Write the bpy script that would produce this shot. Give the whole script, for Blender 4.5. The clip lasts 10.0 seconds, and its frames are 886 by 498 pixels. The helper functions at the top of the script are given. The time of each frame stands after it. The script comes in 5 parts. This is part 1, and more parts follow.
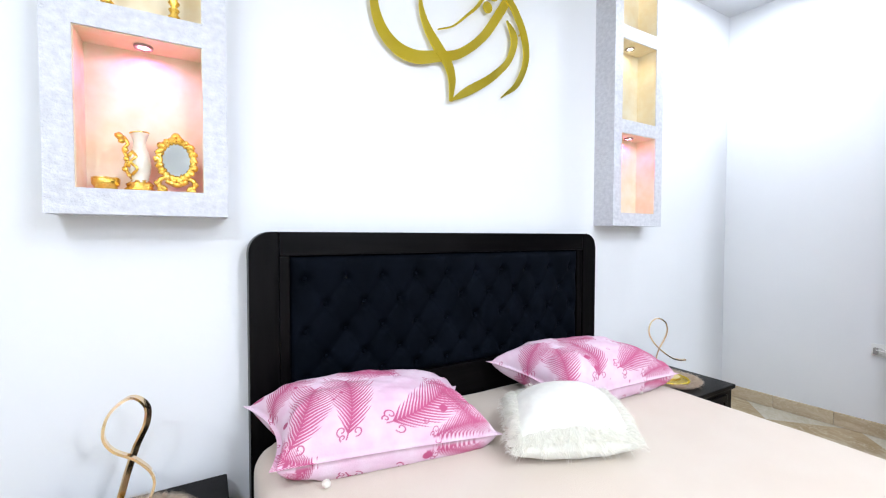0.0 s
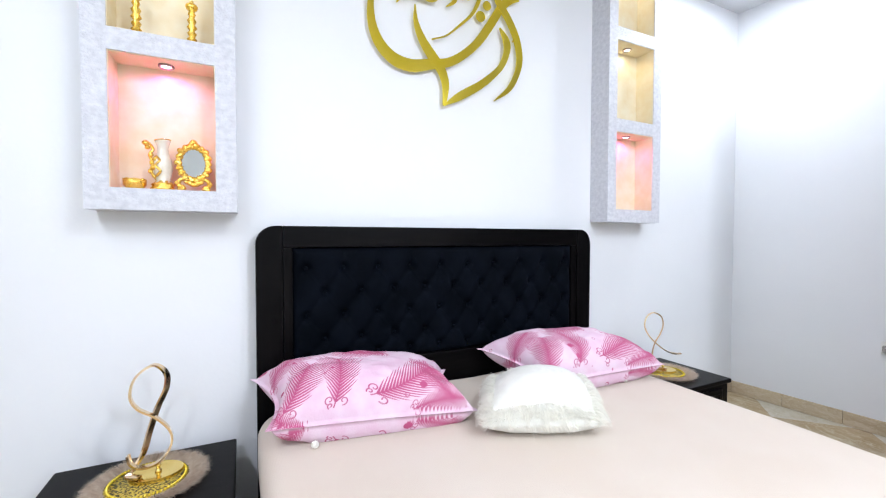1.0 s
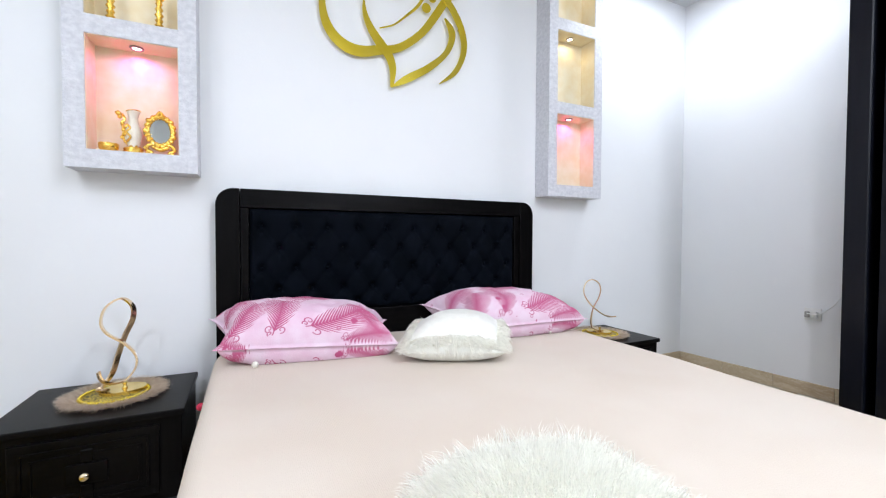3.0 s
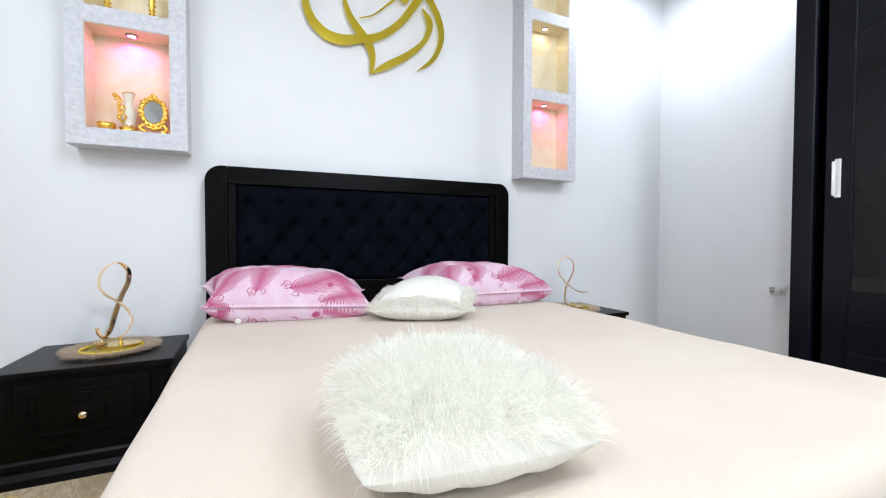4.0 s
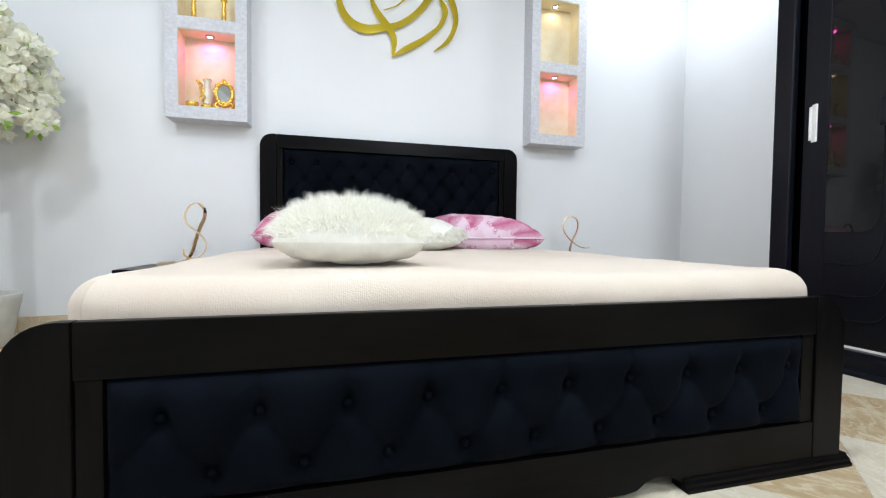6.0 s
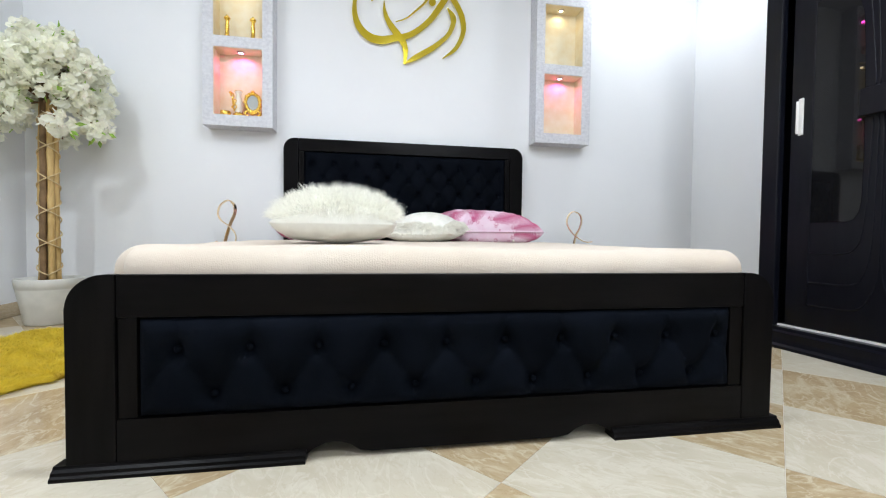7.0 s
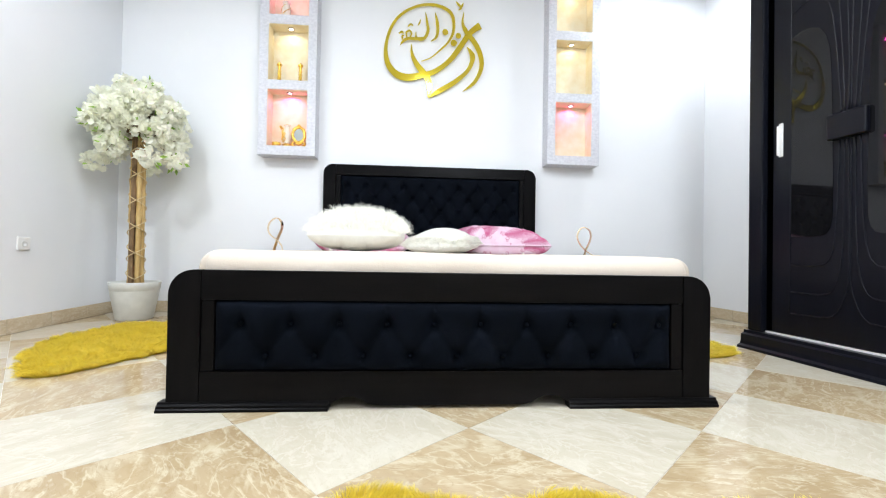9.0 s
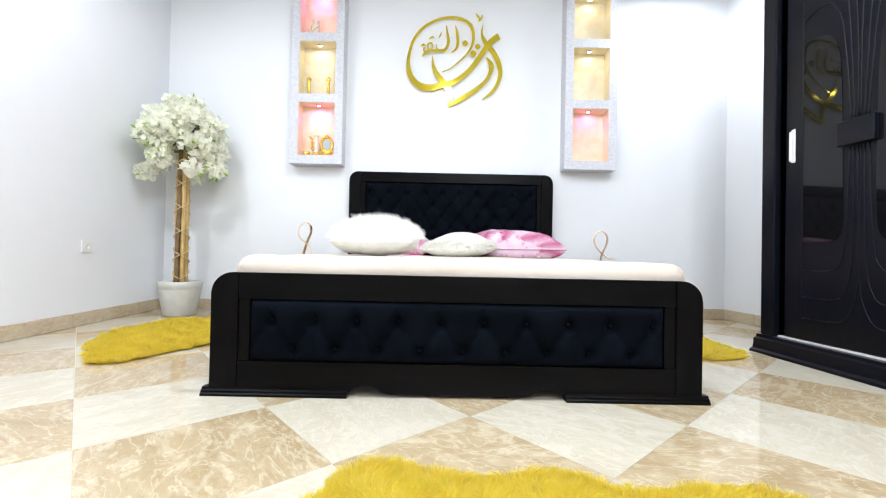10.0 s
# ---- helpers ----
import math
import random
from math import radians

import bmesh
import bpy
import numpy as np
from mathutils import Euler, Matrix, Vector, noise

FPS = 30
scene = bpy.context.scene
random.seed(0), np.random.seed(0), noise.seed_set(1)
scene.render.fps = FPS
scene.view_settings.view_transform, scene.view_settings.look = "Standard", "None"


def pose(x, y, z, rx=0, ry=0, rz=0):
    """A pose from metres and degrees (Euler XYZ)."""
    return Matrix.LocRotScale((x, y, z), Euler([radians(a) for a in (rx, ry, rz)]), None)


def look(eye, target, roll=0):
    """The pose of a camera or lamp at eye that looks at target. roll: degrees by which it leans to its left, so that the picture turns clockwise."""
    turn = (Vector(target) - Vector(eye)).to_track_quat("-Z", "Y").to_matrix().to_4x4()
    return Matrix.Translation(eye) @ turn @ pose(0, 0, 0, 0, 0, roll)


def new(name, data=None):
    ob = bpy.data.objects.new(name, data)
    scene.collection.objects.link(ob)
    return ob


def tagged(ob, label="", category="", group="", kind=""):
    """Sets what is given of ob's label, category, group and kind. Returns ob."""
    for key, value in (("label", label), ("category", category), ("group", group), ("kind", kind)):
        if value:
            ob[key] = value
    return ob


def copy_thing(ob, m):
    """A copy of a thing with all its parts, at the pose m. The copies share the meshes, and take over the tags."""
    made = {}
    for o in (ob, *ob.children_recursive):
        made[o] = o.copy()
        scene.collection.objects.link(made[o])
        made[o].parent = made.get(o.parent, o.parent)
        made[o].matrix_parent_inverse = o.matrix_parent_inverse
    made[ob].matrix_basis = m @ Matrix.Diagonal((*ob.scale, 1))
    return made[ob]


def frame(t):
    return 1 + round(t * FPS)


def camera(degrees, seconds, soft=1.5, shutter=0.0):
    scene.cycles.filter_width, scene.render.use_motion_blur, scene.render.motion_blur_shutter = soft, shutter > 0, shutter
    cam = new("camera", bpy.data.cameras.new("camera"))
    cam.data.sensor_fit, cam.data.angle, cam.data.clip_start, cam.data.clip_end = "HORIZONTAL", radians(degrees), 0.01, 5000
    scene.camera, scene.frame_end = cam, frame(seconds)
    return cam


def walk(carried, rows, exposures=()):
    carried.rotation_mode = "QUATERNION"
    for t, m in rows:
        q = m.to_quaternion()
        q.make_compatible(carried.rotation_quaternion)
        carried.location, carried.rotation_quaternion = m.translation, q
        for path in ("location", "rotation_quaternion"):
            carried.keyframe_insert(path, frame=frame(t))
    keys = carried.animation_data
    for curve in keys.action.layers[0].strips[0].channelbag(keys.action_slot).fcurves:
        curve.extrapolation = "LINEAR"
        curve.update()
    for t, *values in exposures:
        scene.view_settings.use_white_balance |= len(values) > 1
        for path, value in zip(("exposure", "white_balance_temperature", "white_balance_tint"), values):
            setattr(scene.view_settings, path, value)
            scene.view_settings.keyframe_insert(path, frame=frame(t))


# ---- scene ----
cam = camera(94.3, 10.0, 1.15)
PATH = [
    (0, (-0.047, 0.09, 1.261), (0.957, 1.818, 1.199), 0.1),
    (0.5, (-0.012, -0.016, 1.264), (0.889, 1.768, 1.199), 0.1),
    (1, (0.039, -0.12, 1.23), (0.918, 1.675, 1.173), 0.1),
    (1.5, (0.081, -0.202, 1.218), (0.957, 1.595, 1.147), 0.3),
    (2, (0.13, -0.296, 1.183), (1.005, 1.5, 1.108), 0.3),
    (2.5, (0.181, -0.388, 1.125), (1.044, 1.415, 1.062), 0.2),
    (3.8, (0.305, -0.659, 0.917), (1.149, 1.153, 0.875), 0.3),
    (4, (0.32, -0.7, 0.902), (1.152, 1.118, 0.85), 0.1),
    (4.5, (0.356, -0.817, 0.829), (1.115, 1.033, 0.774), 0.1),
    (5, (0.413, -0.981, 0.728), (1.013, 0.927, 0.674), 0.4),
    (5.5, (0.501, -1.104, 0.658), (1.041, 0.821, 0.601), 0.6),
    (6.8, (0.721, -1.43, 0.562), (1.092, 0.534, 0.492), 0.7),
    (7, (0.744, -1.469, 0.554), (1.078, 0.502, 0.499), 0.7),
    (7.5, (0.775, -1.55, 0.548), (1.056, 0.429, 0.497), 0.8),
    (8, (0.811, -1.646, 0.54), (1.049, 0.34, 0.544), 0.8),
    (8.5, (0.831, -1.729, 0.531), (1.038, 0.26, 0.548), 1.0),
    (9, (0.854, -1.829, 0.526), (1.002, 0.165, 0.55), 1.0),
    (9.5, (0.881, -1.906, 0.54), (0.963, 0.092, 0.565), 1.1),
    (10, (0.924, -1.982, 0.545), (0.935, 0.017, 0.57), 1.2),
]
EXPOSURE = [(0.0, 0.29, 6250, 15), (0.5, 0.23, 6250, 16), (1.0, 0.18, 6250, 16), (2.5, 0.02, 6300, 16), (4.0, -0.05, 6380, 14), (4.5, -0.02, 6420, 13), (5.5, -0.12, 6440, 12),
            (7.0, -0.13, 6520, 13), (7.5, -0.06, 6520, 13), (8.5, 0.15, 6520, 13), (10.0, 0.29, 6460, 14)]
walk(cam, [(t, look(eye, target, roll)) for t, eye, target, roll in PATH], EXPOSURE)

# ---- light ----
LEFT, RIGHT, BACK, FRONT, TOP = -1.613, 3.548, 1.80, -4.4, 2.98
SKEW = 3.8  # the side walls and the floor lie slightly askew to the bed wall
world = bpy.data.worlds.new("world")
scene.world = world
world.use_nodes = True
world.node_tree.nodes["Background"].inputs[0].default_value = (0.8, 0.88, 1.0, 1)
world.node_tree.nodes["Background"].inputs[1].default_value = 0.05


def lamp(name, kind, at, watts, colour=(1, 1, 1), size=0.1, down=(0, 0, -1), cone=0):
    data = bpy.data.lights.new(name, kind)
    data.energy, data.color = watts, colour
    if kind == "AREA":
        data.shape, data.size = "DISK", size
    else:
        data.shadow_soft_size = size
    if kind == "SPOT":
        data.spot_size, data.spot_blend = radians(cone), 0.6
    ob = new(name, data)
    ob.matrix_world = look(at, Vector(at) + Vector(down))
    return ob


COOL = (0.84, 0.93, 1.0)
# Unseen spots added to fill the room; the second follows a bright wall patch.
UNSEEN_SPOTS = [(-1.0, 0.2, 12), (2.95, 1.25, 15), (-0.95, -1.2, 40), (2.2, -1.2, 36), (0.98, -0.6, 34)]
for sx, sy, watts in UNSEEN_SPOTS:
    lamp("unseen_spot_light", "AREA", (sx, sy, TOP - 0.03), watts, COOL, 0.18)
KEY = (1.77, -3.3, TOP - 0.12)
lamp("ceiling_lamp_light", "POINT", KEY, 140, COOL, 0.12)


# ---- materials ----
def material(name, colour, rough=0.5, metal=0.0, other=None, scale=8.0, mix=1.0, bump=0.0, fine=120.0, stretch=(1, 1, 1), contrast=(0.35, 0.65), **more):
    """Principled surface with a broad and a fine variation of its colour and a fine relief."""
    m = bpy.data.materials.new(name)
    m.use_nodes = True
    t = m.node_tree
    p = t.nodes["Principled BSDF"]
    p.inputs["Roughness"].default_value, p.inputs["Metallic"].default_value = rough, metal
    p.inputs["Base Color"].default_value = (*colour, 1)
    for key, value in more.items():
        p.inputs[key.replace("_", " ")].default_value = value
    co = t.nodes.new("ShaderNodeTexCoord")
    mp = t.nodes.new("ShaderNodeMapping")
    mp.inputs["Scale"].default_value = stretch
    t.links.new(co.outputs["Object"], mp.inputs["Vector"])
    broad = t.nodes.new("ShaderNodeTexNoise")
    broad.inputs["Scale"].default_value, broad.inputs["Detail"].default_value = scale, 6
    t.links.new(mp.outputs[0], broad.inputs["Vector"])
    if other:
        ramp = t.nodes.new("ShaderNodeMapRange")
        ramp.inputs[1].default_value, ramp.inputs[2].default_value = contrast
        ramp.inputs[4].default_value = mix
        t.links.new(broad.outputs[0], ramp.inputs[0])
        blend = t.nodes.new("ShaderNodeMix")
        blend.data_type = "RGBA"
        blend.inputs[6].default_value, blend.inputs[7].default_value = (*colour, 1), (*other, 1)
        t.links.new(ramp.outputs[0], blend.inputs[0])
        t.links.new(blend.outputs[2], p.inputs["Base Color"])
    if bump:
        grain = t.nodes.new("ShaderNodeTexNoise")
        grain.inputs["Scale"].default_value, grain.inputs["Detail"].default_value = fine, 3
        t.links.new(mp.outputs[0], grain.inputs["Vector"])
        relief = t.nodes.new("ShaderNodeBump")
        relief.inputs["Strength"].default_value, relief.inputs["Distance"].default_value = bump, 0.004
        t.links.new(grain.outputs[0], relief.inputs["Height"])
        t.links.new(relief.outputs[0], p.inputs["Normal"])
    return m


def glowing(name, colour, strength):
    m = bpy.data.materials.new(name)
    m.use_nodes = True
    p = m.node_tree.nodes["Principled BSDF"]
    p.inputs["Base Color"].default_value = (*colour, 1)
    p.inputs["Emission Color"].default_value = (*colour, 1)
    p.inputs["Emission Strength"].default_value = strength
    return m


def tile_stone(name, pale, dark, vein, streak):
    """Polished porcelain with drifting clouds and lacy veins, laid another way round on every piece."""
    m = material(name, pale, 0.06)
    t = m.node_tree
    p = t.nodes["Principled BSDF"]
    co, info = t.nodes.new("ShaderNodeTexCoord"), t.nodes.new("ShaderNodeObjectInfo")
    turn = t.nodes.new("ShaderNodeMath")
    turn.operation = "MULTIPLY"
    turn.inputs[1].default_value = 19.0
    t.links.new(info.outputs["Random"], turn.inputs[0])
    spin = t.nodes.new("ShaderNodeVectorRotate")
    spin.rotation_type = "Z_AXIS"
    t.links.new(co.outputs["Object"], spin.inputs["Vector"])
    t.links.new(turn.outputs[0], spin.inputs["Angle"])
    shift = t.nodes.new("ShaderNodeVectorMath")
    shift.operation = "SCALE"
    shift.inputs[3].default_value = 37.0
    t.links.new(info.outputs["Random"], shift.inputs[0])
    add = t.nodes.new("ShaderNodeVectorMath")
    t.links.new(spin.outputs[0], add.inputs[0])
    t.links.new(shift.outputs[0], add.inputs[1])
    mp = t.nodes.new("ShaderNodeMapping")
    mp.inputs["Scale"].default_value = streak
    t.links.new(add.outputs[0], mp.inputs["Vector"])
    previous = None
    # scale, lower and upper edge, colour, warp, strength, vein or cloud
    for scale, low, high, colour, warp, share, ridge in ((3.0, 0.42, 0.66, dark, 1.2, 0.75, False), (6.5, 0.50, 0.64, vein, 1.8, 0.6, False), (5.0, 0.030, 0.0, vein, 2.4, 0.75, True),
                                                         (8.0, 0.016, 0.0, dark, 2.8, 0.55, True), (22.0, 0.56, 0.70, dark, 0.8, 0.55, False), (60.0, 0.56, 0.74, vein, 0.4, 0.5, False)):
        n = t.nodes.new("ShaderNodeTexNoise")
        n.inputs["Scale"].default_value, n.inputs["Detail"].default_value, n.inputs["Distortion"].default_value = scale, 7, warp
        t.links.new(mp.outputs[0], n.inputs["Vector"])
        value = n.outputs[0]
        if ridge:
            off, size = t.nodes.new("ShaderNodeMath"), t.nodes.new("ShaderNodeMath")
            off.operation, size.operation = "SUBTRACT", "ABSOLUTE"
            off.inputs[1].default_value = 0.5
            t.links.new(value, off.inputs[0])
            t.links.new(off.outputs[0], size.inputs[0])
            value = size.outputs[0]
        r = t.nodes.new("ShaderNodeMapRange")
        r.inputs[1].default_value, r.inputs[2].default_value, r.inputs[4].default_value = low, high, share
        t.links.new(value, r.inputs[0])
        b = t.nodes.new("ShaderNodeMix")
        b.data_type = "RGBA"
        b.inputs[6].default_value, b.inputs[7].default_value = (*pale, 1), (*colour, 1)
        if previous:
            t.links.new(previous, b.inputs[6])
        t.links.new(r.outputs[0], b.inputs[0])
        previous = b.outputs[2]
    t.links.new(previous, p.inputs["Base Color"])
    return m


PAINT = material("wall_paint", (0.795, 0.803, 0.812), 0.55, other=(0.765, 0.775, 0.786), scale=1.3, bump=0.08, fine=60)
CEILING = material("ceiling_paint", (0.74, 0.75, 0.77), 0.7, other=(0.68, 0.69, 0.72), scale=2, bump=0.05)
GROUT = material("tile_grout", (0.66, 0.61, 0.52), 0.8, other=(0.58, 0.53, 0.45), bump=0.2)
PALE_TILE = tile_stone("cream_tile", (0.57, 0.52, 0.41), (0.50, 0.44, 0.33), (0.62, 0.575, 0.47), (0.75, 1.4, 1))
BROWN_TILE = tile_stone("brown_tile", (0.46, 0.355, 0.215), (0.35, 0.25, 0.135), (0.60, 0.52, 0.37), (0.70, 1.5, 1))
SKIRT = tile_stone("skirting_tile", (0.55, 0.45, 0.31), (0.45, 0.34, 0.22), (0.63, 0.54, 0.40), (1, 1, 3))
PLASTER = material("silver_grey_plaster", (0.54, 0.545, 0.58), 0.45, other=(0.66, 0.665, 0.695), scale=42, bump=0.7, fine=120, stretch=(1, 1, 1.3), contrast=(0.34, 0.66))
CREAM_PLASTER = material("cream_plaster", (0.77, 0.66, 0.43), 0.6, other=(0.81, 0.74, 0.56), scale=14, bump=0.12, fine=40)
BLACK_WOOD = material("black_stained_wood", (0.0015, 0.0014, 0.0016), 0.30, other=(0.0042, 0.0036, 0.0037), scale=5, bump=0.06, fine=90, stretch=(9, 9, 1), Specular_IOR_Level=0.07)
BLACK_WOOD_LONG = material("black_stained_wood_lengthwise", (0.0015, 0.0014, 0.0016), 0.30, other=(0.0042, 0.0036, 0.0037), scale=5, bump=0.06, fine=90, stretch=(1, 9, 9), Specular_IOR_Level=0.07)
WARDROBE_WOOD = material("black_semigloss_wood", (0.0030, 0.0036, 0.0070), 0.30, other=(0.0050, 0.0055, 0.0095), scale=5, bump=0.02, fine=90, stretch=(9, 9, 1), Specular_IOR_Level=0.22)
VELVET = material("midnight_velvet", (0.0009, 0.0017, 0.0034), 0.8, other=(0.0026, 0.0040, 0.0073), scale=7, bump=0.15, fine=160, Sheen_Weight=0.02, Sheen_Roughness=0.35, Specular_IOR_Level=0.04)
VELVET.node_tree.nodes["Principled BSDF"].inputs["Sheen Tint"].default_value = (0.25, 0.32, 0.5, 1)
BLACK_GLASS = material("black_mirror_glass", (0.006, 0.006, 0.007), 0.03, Specular_IOR_Level=0.30)
SHEET = material("blush_cotton_sheet", (0.575, 0.490, 0.400), 0.9, other=(0.60, 0.525, 0.44), scale=3, bump=0.25, fine=260, Sheen_Weight=0.15)
t = SHEET.node_tree
ribs = t.nodes.new("ShaderNodeTexWave")
ribs.inputs["Scale"].default_value, ribs.inputs["Distortion"].default_value = 75, 0.6
ribs.bands_direction = "X"
ridge = t.nodes.new("ShaderNodeBump")
ridge.inputs["Strength"].default_value, ridge.inputs["Distance"].default_value = 0.08, 0.002
t.links.new([n for n in t.nodes if n.type == "TEX_COORD"][0].outputs["Object"], ribs.inputs["Vector"])
t.links.new(ribs.outputs["Fac"], ridge.inputs["Height"])
t.links.new([n for n in t.nodes if n.type == "BUMP" and n != ridge][0].outputs[0], ridge.inputs["Normal"])
t.links.new(ridge.outputs[0], t.nodes["Principled BSDF"].inputs["Normal"])
GOLD = material("polished_gold", (0.83, 0.58, 0.14), 0.16, 1.0, other=(0.90, 0.70, 0.24), scale=12)
GOLD_MIRROR = material("gold_mirror_acrylic", (0.90, 0.70, 0.05), 0.07, 1.0, other=(0.93, 0.76, 0.10), scale=5)
PALE_GOLD = material("pale_gold_metal", (0.80, 0.66, 0.42), 0.2, 1.0, other=(0.86, 0.74, 0.52), scale=30)
WHITE_PLASTIC = material("white_plastic", (0.80, 0.80, 0.78), 0.35, other=(0.74, 0.74, 0.72), scale=20)


# ---- mesh helpers ----
def part(name, bm, mat, parent=None, label="", smooth=False):
    me = bpy.data.meshes.new(name)
    bmesh.ops.recalc_face_normals(bm, faces=bm.faces)
    bm.to_mesh(me)
    bm.free()
    me.materials.append(mat)
    if smooth:
        me.polygons.foreach_set("use_smooth", [True] * len(me.polygons))
    ob = new(name, me)
    if parent:
        ob.parent = parent
    return tagged(ob, label)


def arrays(name, verts, faces, mat, parent=None, label="", smooth=False):
    me = bpy.data.meshes.new(name)
    me.from_pydata(np.asarray(verts).tolist(), [], faces.tolist() if isinstance(faces, np.ndarray) else faces)
    me.materials.append(mat)
    if smooth:
        me.polygons.foreach_set("use_smooth", [True] * len(me.polygons))
    ob = new(name, me)
    if parent:
        ob.parent = parent
    return tagged(ob, label)


def thing(name, label, category, at=(0, 0, 0), turn=0, group="", kind=""):
    ob = new(name)
    ob.empty_display_size = 0.1
    ob.matrix_world = pose(*at, 0, 0, turn)
    return tagged(ob, label, category, group, kind)


def box(bm, x0, x1, y0, y1, z0, z1, bevel=0.0, segments=2):
    made = bmesh.ops.create_cube(bm, size=1)["verts"]
    bmesh.ops.scale(bm, verts=made, vec=(x1 - x0, y1 - y0, z1 - z0))
    bmesh.ops.translate(bm, verts=made, vec=((x0 + x1) / 2, (y0 + y1) / 2, (z0 + z1) / 2))
    if bevel:
        edges = list({e for v in made for e in v.link_edges})
        bmesh.ops.bevel(bm, geom=edges, offset=bevel, segments=segments, affect="EDGES", profile=0.6)
    return bm


def block(name, x0, x1, y0, y1, z0, z1, mat, parent=None, bevel=0.0, label=""):
    return part(name, box(bmesh.new(), x0, x1, y0, y1, z0, z1, bevel), mat, parent, label)


def prism(bm, outline, depth0, depth1, axes="xz", bevel=0.0):
    """A flat outline, given in two axes, drawn out along the third."""
    def put(a, b, d):
        return {"xz": (a, d, b), "yz": (d, a, b), "xy": (a, b, d)}[axes]
    near = [bm.verts.new(put(a, b, depth0)) for a, b in outline]
    far = [bm.verts.new(put(a, b, depth1)) for a, b in outline]
    front = bm.faces.new(near)
    bm.faces.new(far[::-1])
    n = len(outline)
    for i in range(n):
        bm.faces.new((near[i], far[i], far[(i + 1) % n], near[(i + 1) % n]))
    if bevel:
        bmesh.ops.bevel(bm, geom=list(front.edges), offset=bevel, segments=2, affect="EDGES", profile=0.6)
    return bm


def lathe(bm, profile, steps=28, at=(0, 0, 0), squash=1.0):
    rings = []
    for r, z in profile:
        rings.append([bm.verts.new((at[0] + r * math.cos(a), at[1] + squash * r * math.sin(a), at[2] + z))
                      for a in (2 * math.pi * k / steps for k in range(steps))])
    for a, b in zip(rings, rings[1:]):
        for k in range(steps):
            bm.faces.new((a[k], a[(k + 1) % steps], b[(k + 1) % steps], b[k]))
    bm.faces.new(rings[0][::-1])
    bm.faces.new(rings[-1])
    return bm


def sweep(bm, points, half_w, half_t, closed=False, axis=None, sides=4):
    """A band or tube along points; half_w and half_t may be numbers or lists."""
    pts = [Vector(p) for p in points]
    n = len(pts)
    wide = half_w if isinstance(half_w, (list, tuple)) else [half_w] * n
    thin = half_t if isinstance(half_t, (list, tuple)) else [half_t] * n
    rings = []
    side = Vector(axis) if axis and not isinstance(axis, list) else None
    for i, p in enumerate(pts):
        d = (pts[(i + 1) % n] - pts[i - 1]) if closed else (pts[min(i + 1, n - 1)] - pts[max(i - 1, 0)])
        d.normalize()
        if isinstance(axis, list):
            s = Vector(axis[i])
        elif axis:
            s = Vector(axis)
        else:
            s = side if side else (Vector((0, 0, 1)) if abs(d.z) < 0.9 else Vector((1, 0, 0)))
        s = (s - d * s.dot(d)).normalized()
        side = s
        u = d.cross(s)
        ring = []
        for k in range(sides):
            a = 2 * math.pi * (k + 0.5) / sides
            f = math.sqrt(2) if sides == 4 else 1.0
            ring.append(bm.verts.new(p + s * (wide[i] * f * math.cos(a)) + u * (thin[i] * f * math.sin(a))))
        rings.append(ring)
    pairs = list(zip(rings, rings[1:])) + ([(rings[-1], rings[0])] if closed else [])
    for a, b in pairs:
        for k in range(sides):
            bm.faces.new((a[k], a[(k + 1) % sides], b[(k + 1) % sides], b[k]))
    if not closed:
        bm.faces.new(rings[0][::-1])
        bm.faces.new(rings[-1])
    return bm


def smooth_line(points, steps=8):
    """Catmull-Rom through points of any dimension."""
    p = [np.array(q, float) for q in points]
    p = [2 * p[0] - p[1]] + p + [2 * p[-1] - p[-2]]
    out = []
    for i in range(1, len(p) - 2):
        for s in range(steps):
            t = s / steps
            out.append(0.5 * (2 * p[i] + (p[i + 1] - p[i - 1]) * t + (2 * p[i - 1] - 5 * p[i] + 4 * p[i + 1] - p[i + 2]) * t * t
                              + (3 * p[i] - p[i - 1] - 3 * p[i + 1] + p[i + 2]) * t ** 3))
    out.append(p[-2])
    return out


def rounded(x0, x1, z0, z1, r, corners="tl tr", steps=8):
    """A rectangle's outline with some corners rounded, counter-clockwise from the lower left."""
    out = []
    for name, cx, cz, a0 in (("bl", x0 + r, z0 + r, 180), ("br", x1 - r, z0 + r, 270), ("tr", x1 - r, z1 - r, 0), ("tl", x0 + r, z1 - r, 90)):
        if name in corners.split():
            out += [(cx + r * math.cos(radians(a0 + 90 * k / steps)), cz + r * math.sin(radians(a0 + 90 * k / steps))) for k in range(steps + 1)]
        else:
            out.append(({"l": x0, "r": x1}[name[1]], {"b": z0, "t": z1}[name[0]]))
    return out


# ---- setting ----
def wall(name, *extent):
    return tagged(block(name, *extent, PAINT), "smooth white painted wall", "wall", kind="structure")


